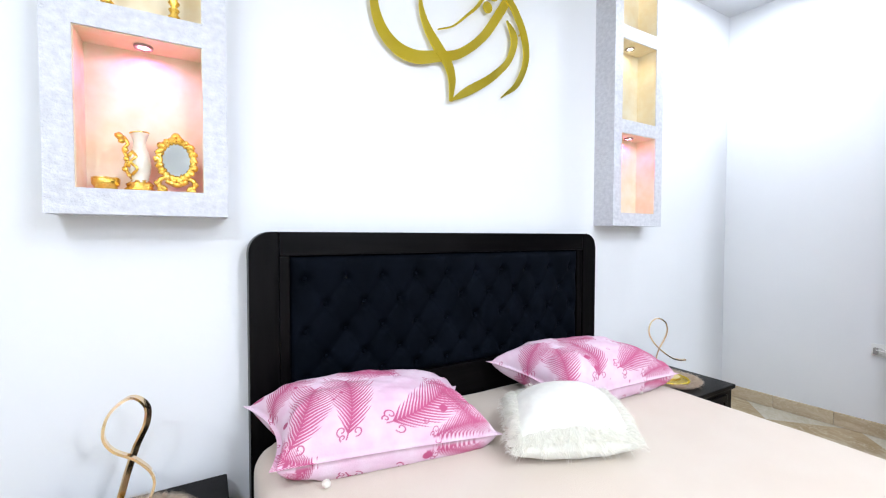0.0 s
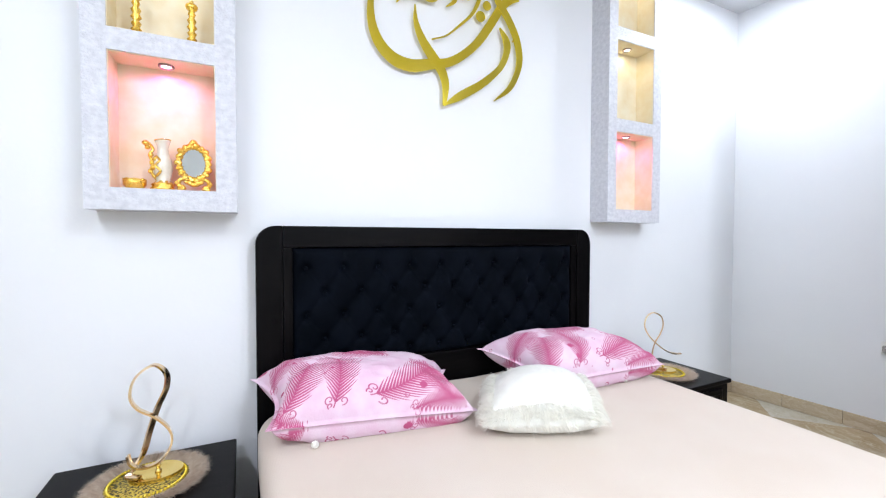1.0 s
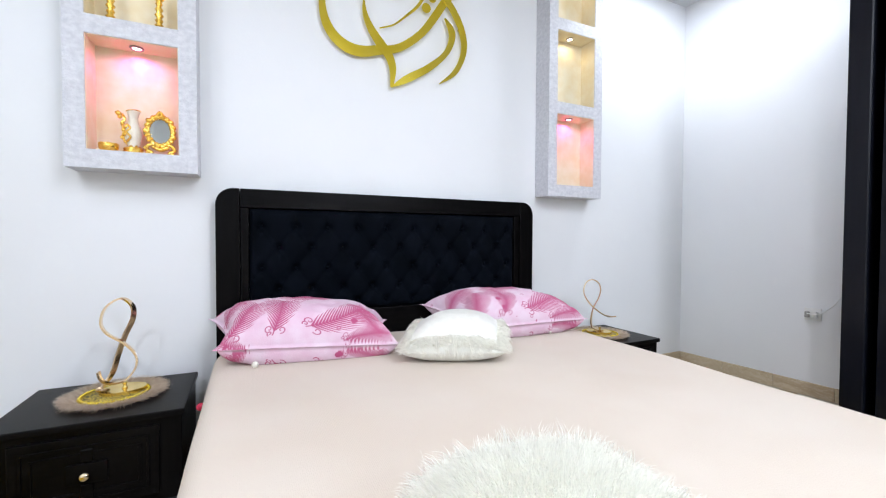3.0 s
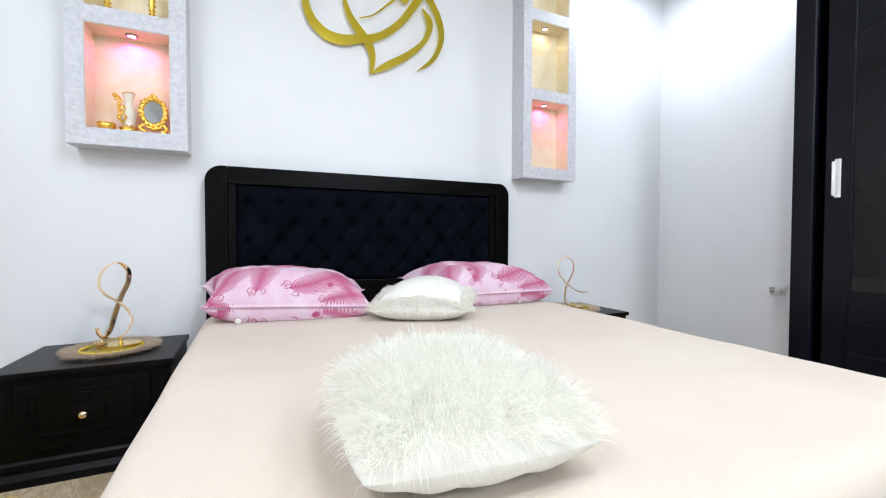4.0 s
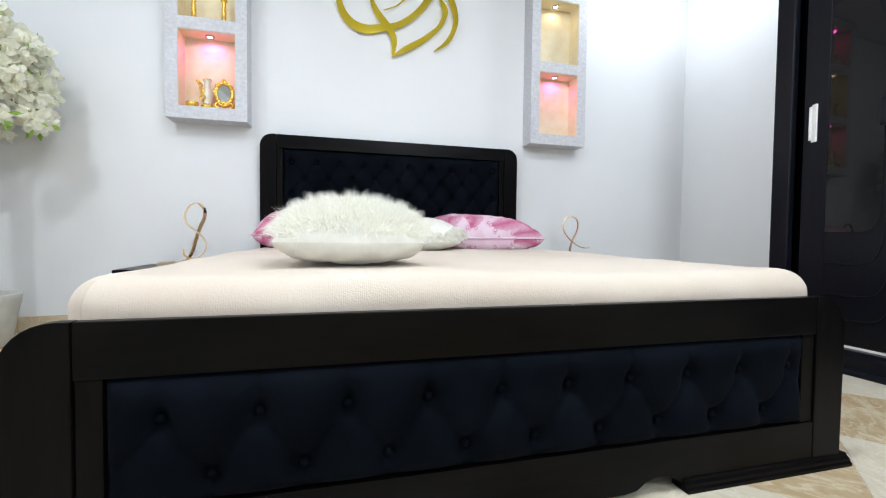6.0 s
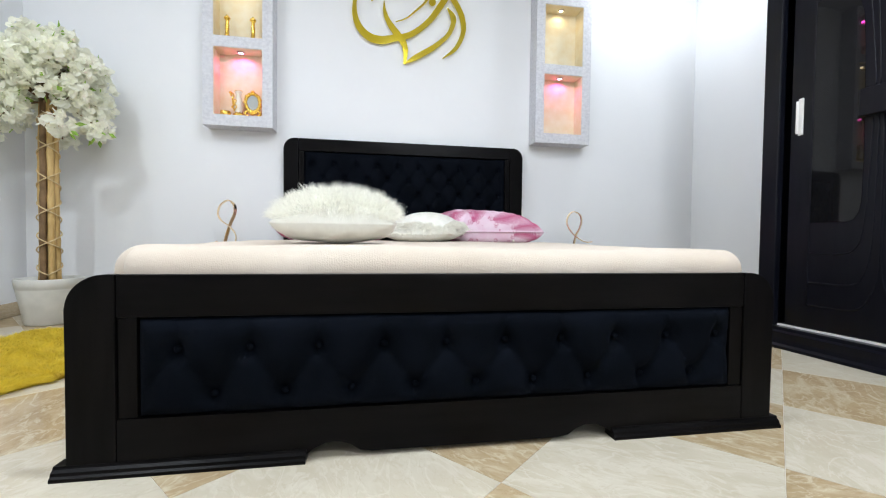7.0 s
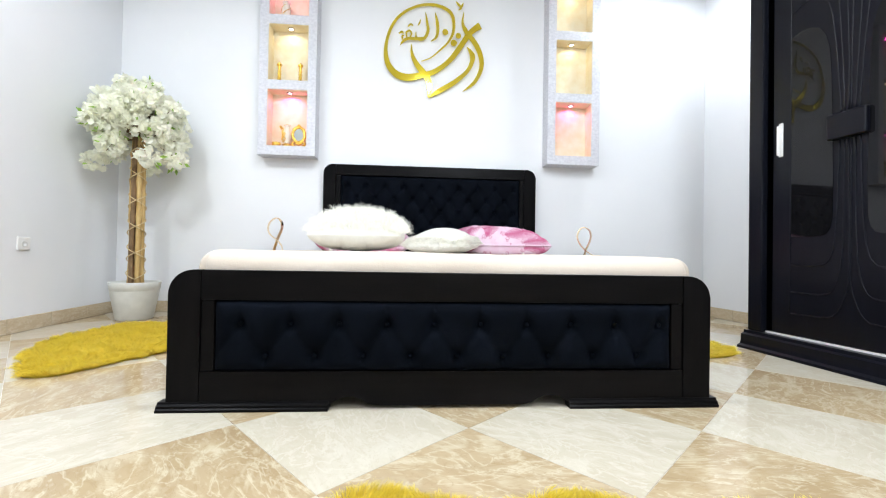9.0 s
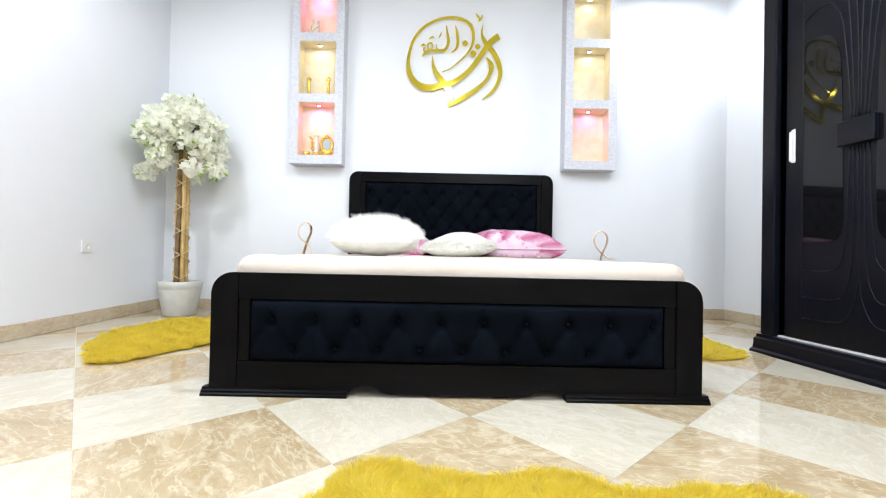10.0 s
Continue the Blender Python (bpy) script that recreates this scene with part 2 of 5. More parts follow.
wall("wall_north", LEFT - 0.2, RIGHT + 0.3, BACK, BACK + 0.15, -0.02, TOP + 0.1)
wall("wall_south", LEFT - 0.15, RIGHT + 0.7, FRONT - 0.15, FRONT, -0.02, TOP + 0.1)
west = wall("wall_west", -0.15, 0, FRONT - BACK - 0.05, 0.012, -0.02, TOP + 0.1)
west.matrix_world = pose(LEFT, BACK, 0, 0, 0, SKEW)
east = wall("wall_east", 0, 0.15, FRONT - BACK - 0.05, -0.001, -0.02, TOP + 0.1)
east.matrix_world = pose(RIGHT, BACK, 0, 0, 0, SKEW)
tagged(block("ceiling", LEFT - 0.1, RIGHT + 0.6, FRONT, BACK, TOP, TOP + 0.1, CEILING), "matt pale grey painted ceiling", "ceiling", kind="structure")
floor = tagged(block("floor", LEFT - 0.15, RIGHT + 0.7, FRONT - 0.15, BACK + 0.15, -0.12, -0.0016, GROUT), "polished cream and brown stone tiles laid diagonally", "floor", kind="structure")


def niche_column(name, x0, label):
    """Three open display boxes, one above the other, in a plaster frame that stands out from the wall."""
    w, y0, y1 = 0.465, 1.662, BACK
    n = thing(name, label, "wall niche", (x0, 0, 0), group="niche columns beside the bed")
    levels = [(1.325, 1.402), (1.873, 1.95), (2.421, 2.498), (2.90, 2.975)]
    bm = bmesh.new()
    for z0, z1 in levels:
        box(bm, 0.07, w - 0.07, y0, y1, z0, z1)
    box(bm, 0, 0.07, y0, y1, 1.325, 2.975)
    box(bm, w - 0.07, w, y0, y1, 1.325, 2.975)
    part("frame", bm, PLASTER, n, "silver-grey textured plaster frame")
    for (a, b), (c, d) in zip(levels, levels[1:]):
        lining = bmesh.new()
        box(lining, 0.07, w - 0.07, y1 - 0.008, y1 - 0.001, b, c)
        box(lining, 0.07, 0.073, y0 + 0.006, y1 - 0.008, b, c)
        box(lining, w - 0.073, w - 0.07, y0 + 0.006, y1 - 0.008, b, c)
        box(lining, 0.073, w - 0.073, y0 + 0.006, y1 - 0.008, c - 0.003, c)
        part("lining", lining, CREAM_PLASTER, n, "cream plaster lining")
    return n, levels


PINK, WARM, ROSE = (1.0, 0.05, 0.50), (1.0, 0.80, 0.42), (1.0, 0.05, 0.45)
BULBS = {c: glowing("lit_bulb", tuple(min(1, v * 0.6 + 0.4) for v in c), 14) for c in (PINK, WARM, ROSE)}
RING = material("spot_ring", (0.42, 0.36, 0.34), 0.3, 0.8)
for name, x0, colours, label in (("niche_column", -0.44, (PINK, WARM, PINK), "silver-grey plaster wall niche with gold ornaments and lit spots"),
                                 ("niche_column", 2.008, (ROSE, WARM, WARM), "silver-grey plaster wall niche with empty lit boxes")):
    n, levels = niche_column(name, x0, label)
    for (a, b), c in zip(levels[1:], colours):
        cx, cy = 0.2325, 1.735
        ring = bmesh.new()
        sweep(ring, [(cx + 0.023 * math.cos(k * math.pi / 12), cy + 0.023 * math.sin(k * math.pi / 12), a - 0.006) for k in range(24)], 0.006, 0.004, closed=True, axis=(0, 0, 1), sides=6)
        part("spot_ring", ring, RING, n, "round metal spot ring", True)
        bm = bmesh.new()
        lathe(bm, [(0.015, a - 0.0045), (0.015, a - 0.008)], 20, (cx, cy, 0))
        part("bulb", bm, BULBS[c], n, "small lit spot bulb")
        lamp("niche_spot_light", "SPOT", (x0 + cx, cy, a - 0.012), 2.7 if c is not WARM else 0.9, c, 0.015, (0, 0.05, -1), 168)


# ---- bed ----
def tufts(x0, x1, z0, z1, rows, first, pitch, depth):
    """Places of the buttons, rows from the top down, every second row shifted by half a pitch."""
    out = []
    for k, z in enumerate(rows):
        x = first + (pitch / 2 if k % 2 else 0)
        while x < x1 - 0.02:
            out.append((x, z, k))
            x += pitch
    return out


def tufted(name, x0, x1, z0, z1, y, rows, first, pitch, rise, parent, crease=0.38, pull=0.019, diamonds=True):
    """A velvet panel, pulled in at the buttons, with folds from button to button."""
    buttons = tufts(x0, x1, z0, z1, rows, first, pitch, rise)
    folds = []
    for x, z, k in buttons:
        if k == 0:
            folds.append((x, z, x, z1))
        if k == len(rows) - 1:
            folds.append((x, z, x, z0))
        if diamonds and k < len(rows) - 1:
            for s in (-1, 1):
                folds.append((x, z, x + s * pitch / 2, rows[k + 1]))
    nx, nz = int((x1 - x0) / 0.009), int((z1 - z0) / 0.009)
    gx, gz = np.meshgrid(np.linspace(x0, x1, nx), np.linspace(z0, z1, nz))
    near = np.full(gx.shape, 9.0)
    for a, b, c, d in folds:
        t = np.clip(((gx - a) * (c - a) + (gz - b) * (d - b)) / ((c - a) ** 2 + (d - b) ** 2), 0, 1)
        near = np.minimum(near, np.hypot(gx - a - t * (c - a), gz - b - t * (d - b)))
    dot = np.full(gx.shape, 9.0)
    for x, z, k in buttons:
        dot = np.minimum(dot, np.hypot(gx - x, gz - z))
    rim = np.minimum(np.minimum(gx - x0, x1 - gx), np.minimum(gz - z0, z1 - gz))
    h = rise * (1 - crease + crease * (1 - np.exp(-near / 0.022))) * (1 - np.exp(-rim / 0.012)) - 0.75 * rise * np.exp(-(dot / pull) ** 2)
    verts = np.stack([gx, y - h, gz], -1).reshape(-1, 3)
    i = np.arange(nx * nz).reshape(nz, nx)
    faces = np.stack([i[:-1, :-1], i[:-1, 1:], i[1:, 1:], i[1:, :-1]], -1).reshape(-1, 4)
    panel = arrays(name, verts, faces, VELVET, parent, "deep-buttoned midnight velvet panel", True)
    stud = None
    for x, z, k in buttons:
        if stud is None:
            bm = bmesh.new()
            bmesh.ops.create_uvsphere(bm, u_segments=8, v_segments=5, radius=0.009)
            bmesh.ops.scale(bm, verts=bm.verts, vec=(1, 0.5, 1))
            stud = part("button", bm, VELVET, panel, "", True)
        else:
            stud = new("button", stud.data)
            stud.parent = panel
        stud.location = (x, y - 0.22 * rise, z)
    return panel


bed = thing("bed", "black-stained wooden double bed with buttoned velvet boards", "bed")
# headboard: stiles, rails, fillets round the panel
bm = bmesh.new()
prism(bm, rounded(0.089, 0.192, 0.0, 1.277, 0.078, "tl"), 1.715, 1.79, bevel=0.004)
part("headboard_stile", bm, BLACK_WOOD, bed)
bm = bmesh.new()
prism(bm, rounded(1.824, 1.926, 0.0, 1.277, 0.078, "tr"), 1.715, 1.79, bevel=0.004)
part("headboard_stile", bm, BLACK_WOOD, bed)
block("headboard_rail", 0.194, 1.822, 1.717, 1.79, 1.186, 1.277, BLACK_WOOD_LONG, bed, 0.004)
block("headboard_rail", 0.194, 1.822, 1.717, 1.79, 0.30, 0.655, BLACK_WOOD_LONG, bed, 0.004)
block("headboard_fillet", 0.194, 0.231, 1.722, 1.79, 0.656, 1.185, BLACK_WOOD, bed, 0.004)
block("headboard_fillet", 1.784, 1.822, 1.722, 1.79, 0.656, 1.185, BLACK_WOOD, bed, 0.004)
tufted("headboard_panel", 0.232, 1.783, 0.656, 1.185, 1.742, [1.095, 0.99, 0.885, 0.78, 0.70], 0.288, 0.160, 0.034, bed, 0.42)
# footboard
FY = -0.43
bm = bmesh.new()
prism(bm, rounded(0.064, 0.166, 0.015, 0.461, 0.078, "tl"), FY, FY + 0.024, bevel=0.003)
part("footboard_stile", bm, BLACK_WOOD, bed)
bm = bmesh.new()
prism(bm, rounded(1.822, 1.922, 0.015, 0.461, 0.078, "tr"), FY, FY + 0.024, bevel=0.003)
part("footboard_stile", bm, BLACK_WOOD, bed)
block("footboard_rail", 0.168, 1.820, FY + 0.001, FY + 0.024, 0.362, 0.461, BLACK_WOOD_LONG, bed, 0.003)
arch = [(0.585, 0.016), (0.605, 0.030), (0.632, 0.042), (0.665, 0.043), (0.692, 0.034), (0.715, 0.018), (0.745, 0.013)]
low = [(0.168, 0.013)] + arch + [(1.99 - x, z) for x, z in arch[::-1]] + [(1.820, 0.013), (1.820, 0.127), (0.168, 0.127)]
bm = bmesh.new()
prism(bm, low, FY + 0.001, FY + 0.024)
part("footboard_rail", bm, BLACK_WOOD_LONG, bed)
block("footboard_fillet", 0.168, 0.209, FY + 0.005, FY + 0.022, 0.128, 0.361, BLACK_WOOD, bed, 0.002)
block("footboard_fillet", 1.779, 1.820, FY + 0.005, FY + 0.022, 0.128, 0.361, BLACK_WOOD, bed, 0.002)
tufted("footboard_panel", 0.210, 1.778, 0.128, 0.361, FY + 0.016, [0.285, 0.177], 0.293, 0.160, 0.034, bed, 0.5, 0.024)
block("backing_board", 0.210, 1.778, FY + 0.0245, FY + 0.028, 0.120, 0.370, BLACK_WOOD_LONG, bed)
for x0, x1 in ((0.04, 0.585), (1.405, 1.945)):
    bm = bmesh.new()
    profile = [(FY - 0.016, 0.0), (FY + 0.034, 0.0), (FY + 0.034, 0.030), (FY - 0.001, 0.030), (FY - 0.003, 0.024), (FY - 0.010, 0.019), (FY - 0.011, 0.012), (FY - 0.016, 0.008)]
    prism(bm, profile, x0, x1, "yz")
    part("base_moulding", bm, BLACK_WOOD_LONG, bed, "stepped base moulding")
for x0, x1 in ((0.095, 0.125), (1.86, 1.89)):
    block("side_rail", x0, x1, FY + 0.029, 1.714, 0.10, 0.298, BLACK_WOOD_LONG, bed, 0.004)
block("slat_base", 0.126, 1.859, FY + 0.029, 1.714, 0.27, 0.301, BLACK_WOOD_LONG, bed)


def soft_box(x0, x1, y0, y1, z0, z1, r, nx, ny, nz, wave=0.0, corner=0.0):
    """A padded block: a fine grid on all sides, with rounded edges and slight unevenness."""
    bm = bmesh.new()
    bmesh.ops.create_cube(bm, size=2)
    bmesh.ops.subdivide_edges(bm, edges=bm.edges, cuts=nx, use_grid_fill=True)
    hx, hy, hz = (x1 - x0) / 2, (y1 - y0) / 2, (z1 - z0) / 2
    for v in bm.verts:
        p = Vector((v.co.x * hx, v.co.y * hy, v.co.z * hz))
        # finer steps near the edges
        for k, h in enumerate((hx, hy, hz)):
            s = v.co[k]
            p[k] = h * math.copysign(1 - (1 - abs(s)) ** 1.7, s)
        inner = Vector([max(-h + r, min(h - r, c)) for c, h in zip(p, (hx, hy, hz))])
        d = p - inner
        if d.length > 1e-6:
            p = inner + d.normalized() * min(r, max(abs(c) for c in d))
        # corners rounded in plan
        dx, dy = max(abs(p.x) - hx + corner, 0), max(abs(p.y) - hy + corner, 0)
        if dx > 0 and dy > 0:
            k = max(dx, dy) / math.hypot(dx, dy)
            p.x, p.y = math.copysign(hx - corner + dx * k, p.x), math.copysign(hy - corner + dy * k, p.y)
        w = wave * (noise.noise(p * 2.2) + 0.5 * noise.noise(p * 6.0))
        p.z += w * (1 if p.z > 0 else 0)
        v.co = p + Vector(((x0 + x1) / 2, (y0 + y1) / 2, (z0 + z1) / 2))
    return bm


mattress = thing("mattress", "thick mattress under a plain blush cotton fitted sheet", "mattress")
block("core", 0.13, 1.88, FY + 0.12, 1.66, 0.3015, 0.46, WHITE_PLASTIC, mattress, 0.02, "white mattress core")
part("fitted_sheet", soft_box(0.085, 1.940, FY + 0.036, 1.712, 0.302, 0.527, 0.064, 60, 0, 0, 0.008, 0.15), SHEET, mattress, "blush cotton fitted sheet", True)


# ---- bedside cabinets ----
def nightstand(at):
    n = thing("nightstand", "black-stained wooden bedside cabinet with one drawer", "nightstand", at, group="nightstands beside the bed")
    block("body", -0.272, 0.272, -0.218, 0.222, 0.06, 0.388, BLACK_WOOD, n, 0.003)
    block("top", -0.282, 0.282, -0.235, 0.228, 0.389, 0.413, BLACK_WOOD_LONG, n, 0.006)
    bm = bmesh.new()
    profile = [(-0.218, 0.085), (-0.226, 0.075), (-0.229, 0.045), (-0.245, 0.026), (-0.252, 0.0), (0.222, 0.0), (0.222, 0.085)]
    prism(bm, profile, -0.286, 0.286, "yz")
    part("plinth", bm, BLACK_WOOD_LONG, n, "moulded plinth")
    d = block("drawer", -0.205, 0.205, -0.230, -0.2185, 0.115, 0.365, BLACK_WOOD_LONG, n, 0.004)
    for m in (0.03, 0.055):
        w, h0, h1 = 0.205 - m, 0.115 + m, 0.365 - m
        for a in ((-w, w, h0, h0 + 0.008), (-w, w, h1 - 0.008, h1), (-w, -w + 0.008, h0 + 0.0085, h1 - 0.0085), (w - 0.008, w, h0 + 0.0085, h1 - 0.0085)):
            block("drawer_fillet", a[0], a[1], -0.235, -0.2295, a[2], a[3], BLACK_WOOD_LONG, d, 0.0015)
    bm = bmesh.new()
    box(bm, -0.058, 0.058, -0.238, -0.2295, 0.205, 0.275, 0.004, 2)
    box(bm, -0.018, 0.018, -0.236, -0.2295, 0.150, 0.203, 0.003, 1)
    box(bm, -0.018, 0.018, -0.236, -0.2295, 0.277, 0.322, 0.003, 1)
    part("knob_plate", bm, BLACK_WOOD_LONG, d, "raised block behind the knob")
    bm = bmesh.new()
    lathe(bm, [(0.004, 0), (0.006, 0.004), (0.006, 0.012), (0.014, 0.018), (0.016, 0.024), (0.010, 0.030), (0.002, 0.031)], 16)
    bmesh.ops.rotate(bm, verts=bm.verts, cent=(0, 0, 0), matrix=Matrix.Rotation(radians(90), 3, "X"))
    bmesh.ops.translate(bm, verts=bm.verts, vec=(0, -0.238, 0.24))
    part("knob", bm, PALE_GOLD, d, "round pale gold metal knob", True)
    return n


stand = nightstand((-0.270, 1.500, 0))
copy_thing(stand, pose(2.308, 1.502, 0))


# ---- wardrobe ----
def wardrobe():
    w = thing("wardrobe", "black-stained sliding-door wardrobe with black glass inserts", "wardrobe")
    X, Y0, Y1, H = 2.90, -1.72, 0.515, 2.34
    block("side_panel", X, 3.60, Y1 - 0.03, Y1, 0.10, H, WARDROBE_WOOD, w, 0.002)
    block("side_panel", X, 3.60, Y0, Y0 + 0.03, 0.10, H, WARDROBE_WOOD, w, 0.002)
    block("back_panel", 3.58, 3.60, Y0 + 0.03, Y1 - 0.03, 0.10, H, WARDROBE_WOOD, w)
    block("front_stile", X - 0.02, X + 0.02, Y1 - 0.085, Y1 + 0.004, 0.105, H, WARDROBE_WOOD, w, 0.008)
    block("front_stile", X - 0.02, X + 0.02, Y0, Y0 + 0.085, 0.105, H, WARDROBE_WOOD, w, 0.008)
    block("cornice", X - 0.06, 3.60, Y0 - 0.03, Y1 + 0.03, H, H + 0.06, WARDROBE_WOOD, w, 0.015)
    bm = bmesh.new()
    prism(bm, [(X - 0.075, 0), (X - 0.073, 0.014), (X - 0.055, 0.024), (X - 0.05, 0.045), (X - 0.048, 0.08), (X - 0.03, 0.088), (X - 0.028, 0.105), (3.60, 0.105), (3.60, 0)], Y0 - 0.02, Y1 + 0.02, "xz")
    part("plinth", bm, WARDROBE_WOOD, w, "stepped moulded plinth")
    return w, X, Y0, Y1, H


w, X, Y0, Y1, H = wardrobe()
# Plain white colour stands in for the bright reflection on the aluminium.
block("track", X + 0.005, X + 0.014, Y0 + 0.09, Y1 - 0.09, 0.106, 0.116, WHITE_PLASTIC, w, 0, "aluminium bottom track, its shine painted as white")


def sliding_door(y1, y0, x):
    """One door: panel, two glass inserts, fans of mouldings between them, a belt block and a handle."""
    d = block("sliding_door", x, x + 0.028, y0, y1, 0.118, H - 0.01, WARDROBE_WOOD, w, 0.002, "black sliding door")
    c = (y0 + y1) / 2
    wide = (y1 - y0) / 2 - 0.103
    run = wide / 0.292
    for s in (-1, 1):
        below = ([(0.045, 1.115), (0.055, 0.80), (0.070, 0.60), (0.10, 0.520), (0.16, 0.498), (0.285, 0.498)],
                 [(0.024, 1.115), (0.028, 0.70), (0.036, 0.52), (0.062, 0.40), (0.115, 0.354), (0.285, 0.352)],
                 [(0.006, 1.115), (0.004, 0.62), (0.006, 0.42), (0.030, 0.32), (0.068, 0.254), (0.13, 0.237), (0.285, 0.235)])
        above = ([(0.040, 1.255), (0.046, 1.36), (0.064, 1.60), (0.086, 1.78), (0.12, 1.872), (0.17, 1.905), (0.23, 1.898), (0.285, 1.876)],
                 [(0.024, 1.255), (0.031, 1.45), (0.056, 1.85), (0.10, 2.04), (0.17, 2.09), (0.285, 2.07)],
                 [(0.006, 1.255), (0.008, 1.60), (0.020, 1.90), (0.052, 2.13), (0.13, 2.23), (0.285, 2.24)])
        for knots in below + above:
            line = smooth_line(knots, 7)
            bm = bmesh.new()
            sweep(bm, [(x - 0.0015, c + s * a * run, b) for a, b in line], 0.0032, 0.0030, axis=(1, 0, 0), sides=6)
            part("moulding", bm, WARDROBE_WOOD, d, "", True)
        bm = bmesh.new()
        sweep(bm, [(x - 0.0015, c + s * wide, 0.235 + 0.1 * k) for k in range(21)], 0.0032, 0.003, axis=(1, 0, 0), sides=6)
        part("moulding", bm, WARDROBE_WOOD, d, "", True)
        edge = [(0.285, 0.652), (0.140, 0.650), (0.105, 0.662), (0.086, 0.692), (0.077, 0.74), (0.074, 0.92), (0.078, 1.20), (0.083, 1.45), (0.092, 1.60), (0.110, 1.675), (0.140, 1.725), (0.185, 1.752), (0.235, 1.757), (0.285, 1.745)]
        bm = bmesh.new()
        prism(bm, [(c + s * a * run, b) for a, b in edge], x - 0.0035, x + 0.002, "yz")
        part("glass_insert", bm, BLACK_GLASS, d, "glossy black glass insert")
    bm = bmesh.new()
    box(bm, x - 0.032, x - 0.001, c - 0.086 * run, c + 0.086 * run, 1.122, 1.248, 0.010, 3)
    part("belt_block", bm, WARDROBE_WOOD, d, "raised wooden belt block")
    bm = bmesh.new()
    box(bm, x - 0.012, x - 0.001, y1 - 0.062, y1 - 0.052, 1.105, 1.293, 0.002, 1)
    box(bm, x - 0.012, x - 0.001, y1 - 0.038, y1 - 0.028, 1.115, 1.283, 0.002, 1)
    box(bm, x - 0.006, x - 0.001, y1 - 0.052, y1 - 0.038, 1.105, 1.293)
    part("handle", bm, WHITE_PLASTIC, d, "white recessed pull handle")
    return d


sliding_door(0.40, -0.39, X + 0.022)
sliding_door(-0.36, -1.04, X + 0.056)
sliding_door(-1.01, -1.66, X + 0.022)
w.matrix_world = pose(2.885, 0.495, 0, 0, 0, SKEW) @ pose(-2.90, -0.515, 0)


# ---- added ceiling spots, out of view ----
LENS = glowing("added_spot_lens", (0.92, 0.96, 1.0), 6)
for sx, sy, watts in UNSEEN_SPOTS:
    c = thing("ceiling_spot", "added round recessed ceiling spot out of view, switched on", "ceiling light", (sx, sy, TOP), group="ceiling spots")
    bm = bmesh.new()
    sweep(bm, [(0.07 * math.cos(k * math.pi / 14), 0.07 * math.sin(k * math.pi / 14), -0.006) for k in range(28)], 0.006, 0.008, closed=True, axis=(0, 0, 1), sides=6)
    part("ring", bm, WHITE_PLASTIC, c, "", True)
    bm = bmesh.new()
    lathe(bm, [(0.063, -0.001), (0.063, -0.005)], 24)
    part("lens", bm, LENS, c, "lit frosted lens of the added spot")


# ---- fur, cushions, pillows ----
def fur(name, mat, spots, normals, length, width, lean, parent=None, label="", spread=0.45, droop=0.25, seed=1, tuft=0, gather=0.6):
    """Many tapered hairs on given spots, leaning along lean, as one mesh; tuft: hairs that gather to one tip."""
    rng = np.random.default_rng(seed)
    p, n = np.asarray(spots, float), np.asarray(normals, float)
    m = len(p)
    d = n + np.asarray(lean, float) + rng.normal(0, spread, (m, 3))
    d /= np.linalg.norm(d, axis=1)[:, None]
    side = np.cross(d, rng.normal(0, 1, (m, 3)))
    side /= np.linalg.norm(side, axis=1)[:, None] + 1e-9
    ln = (length * rng.uniform(0.55, 1.15, m))[:, None]
    sag = np.array([0, 0, -1.0]) * droop
    mid = p + d * ln * 0.55
    tip = p + (d + sag) * ln
    if tuft:
        size = p.max(0) - p.min(0)
        cell = math.sqrt(max(size[0] * size[1], 1e-6) * tuft / m)
        bent = p + 0.35 * cell * np.stack([np.sin(p[:, 1] / cell * 2.3), np.sin(p[:, 0] / cell * 2.7), np.zeros(m)], 1)
        code = np.floor(bent[:, 0] / cell) * 10007 + np.floor(bent[:, 1] / cell)
        firsts, back = np.unique(code, return_index=True, return_inverse=True)[1:]
        own = firsts[back.reshape(-1)]
        share = gather * rng.uniform(0.6, 1.1, (m, 1))
        tip = tip + (tip[own] - tip) * share
        mid = mid + (mid[own] - mid) * share * 0.45
    verts = np.stack([p - side * width / 2, p + side * width / 2, mid + side * width * 0.38, mid - side * width * 0.38, tip], 1).reshape(-1, 3)
    k = np.arange(m) * 5
    quads = np.stack([k, k + 1, k + 2, k + 3], 1).tolist()
    tris = np.stack([k + 3, k + 2, k + 4], 1).tolist()
    ob = arrays(name, verts, quads + tris, mat, parent, label, True)
    return tagged(ob, kind="stuff")


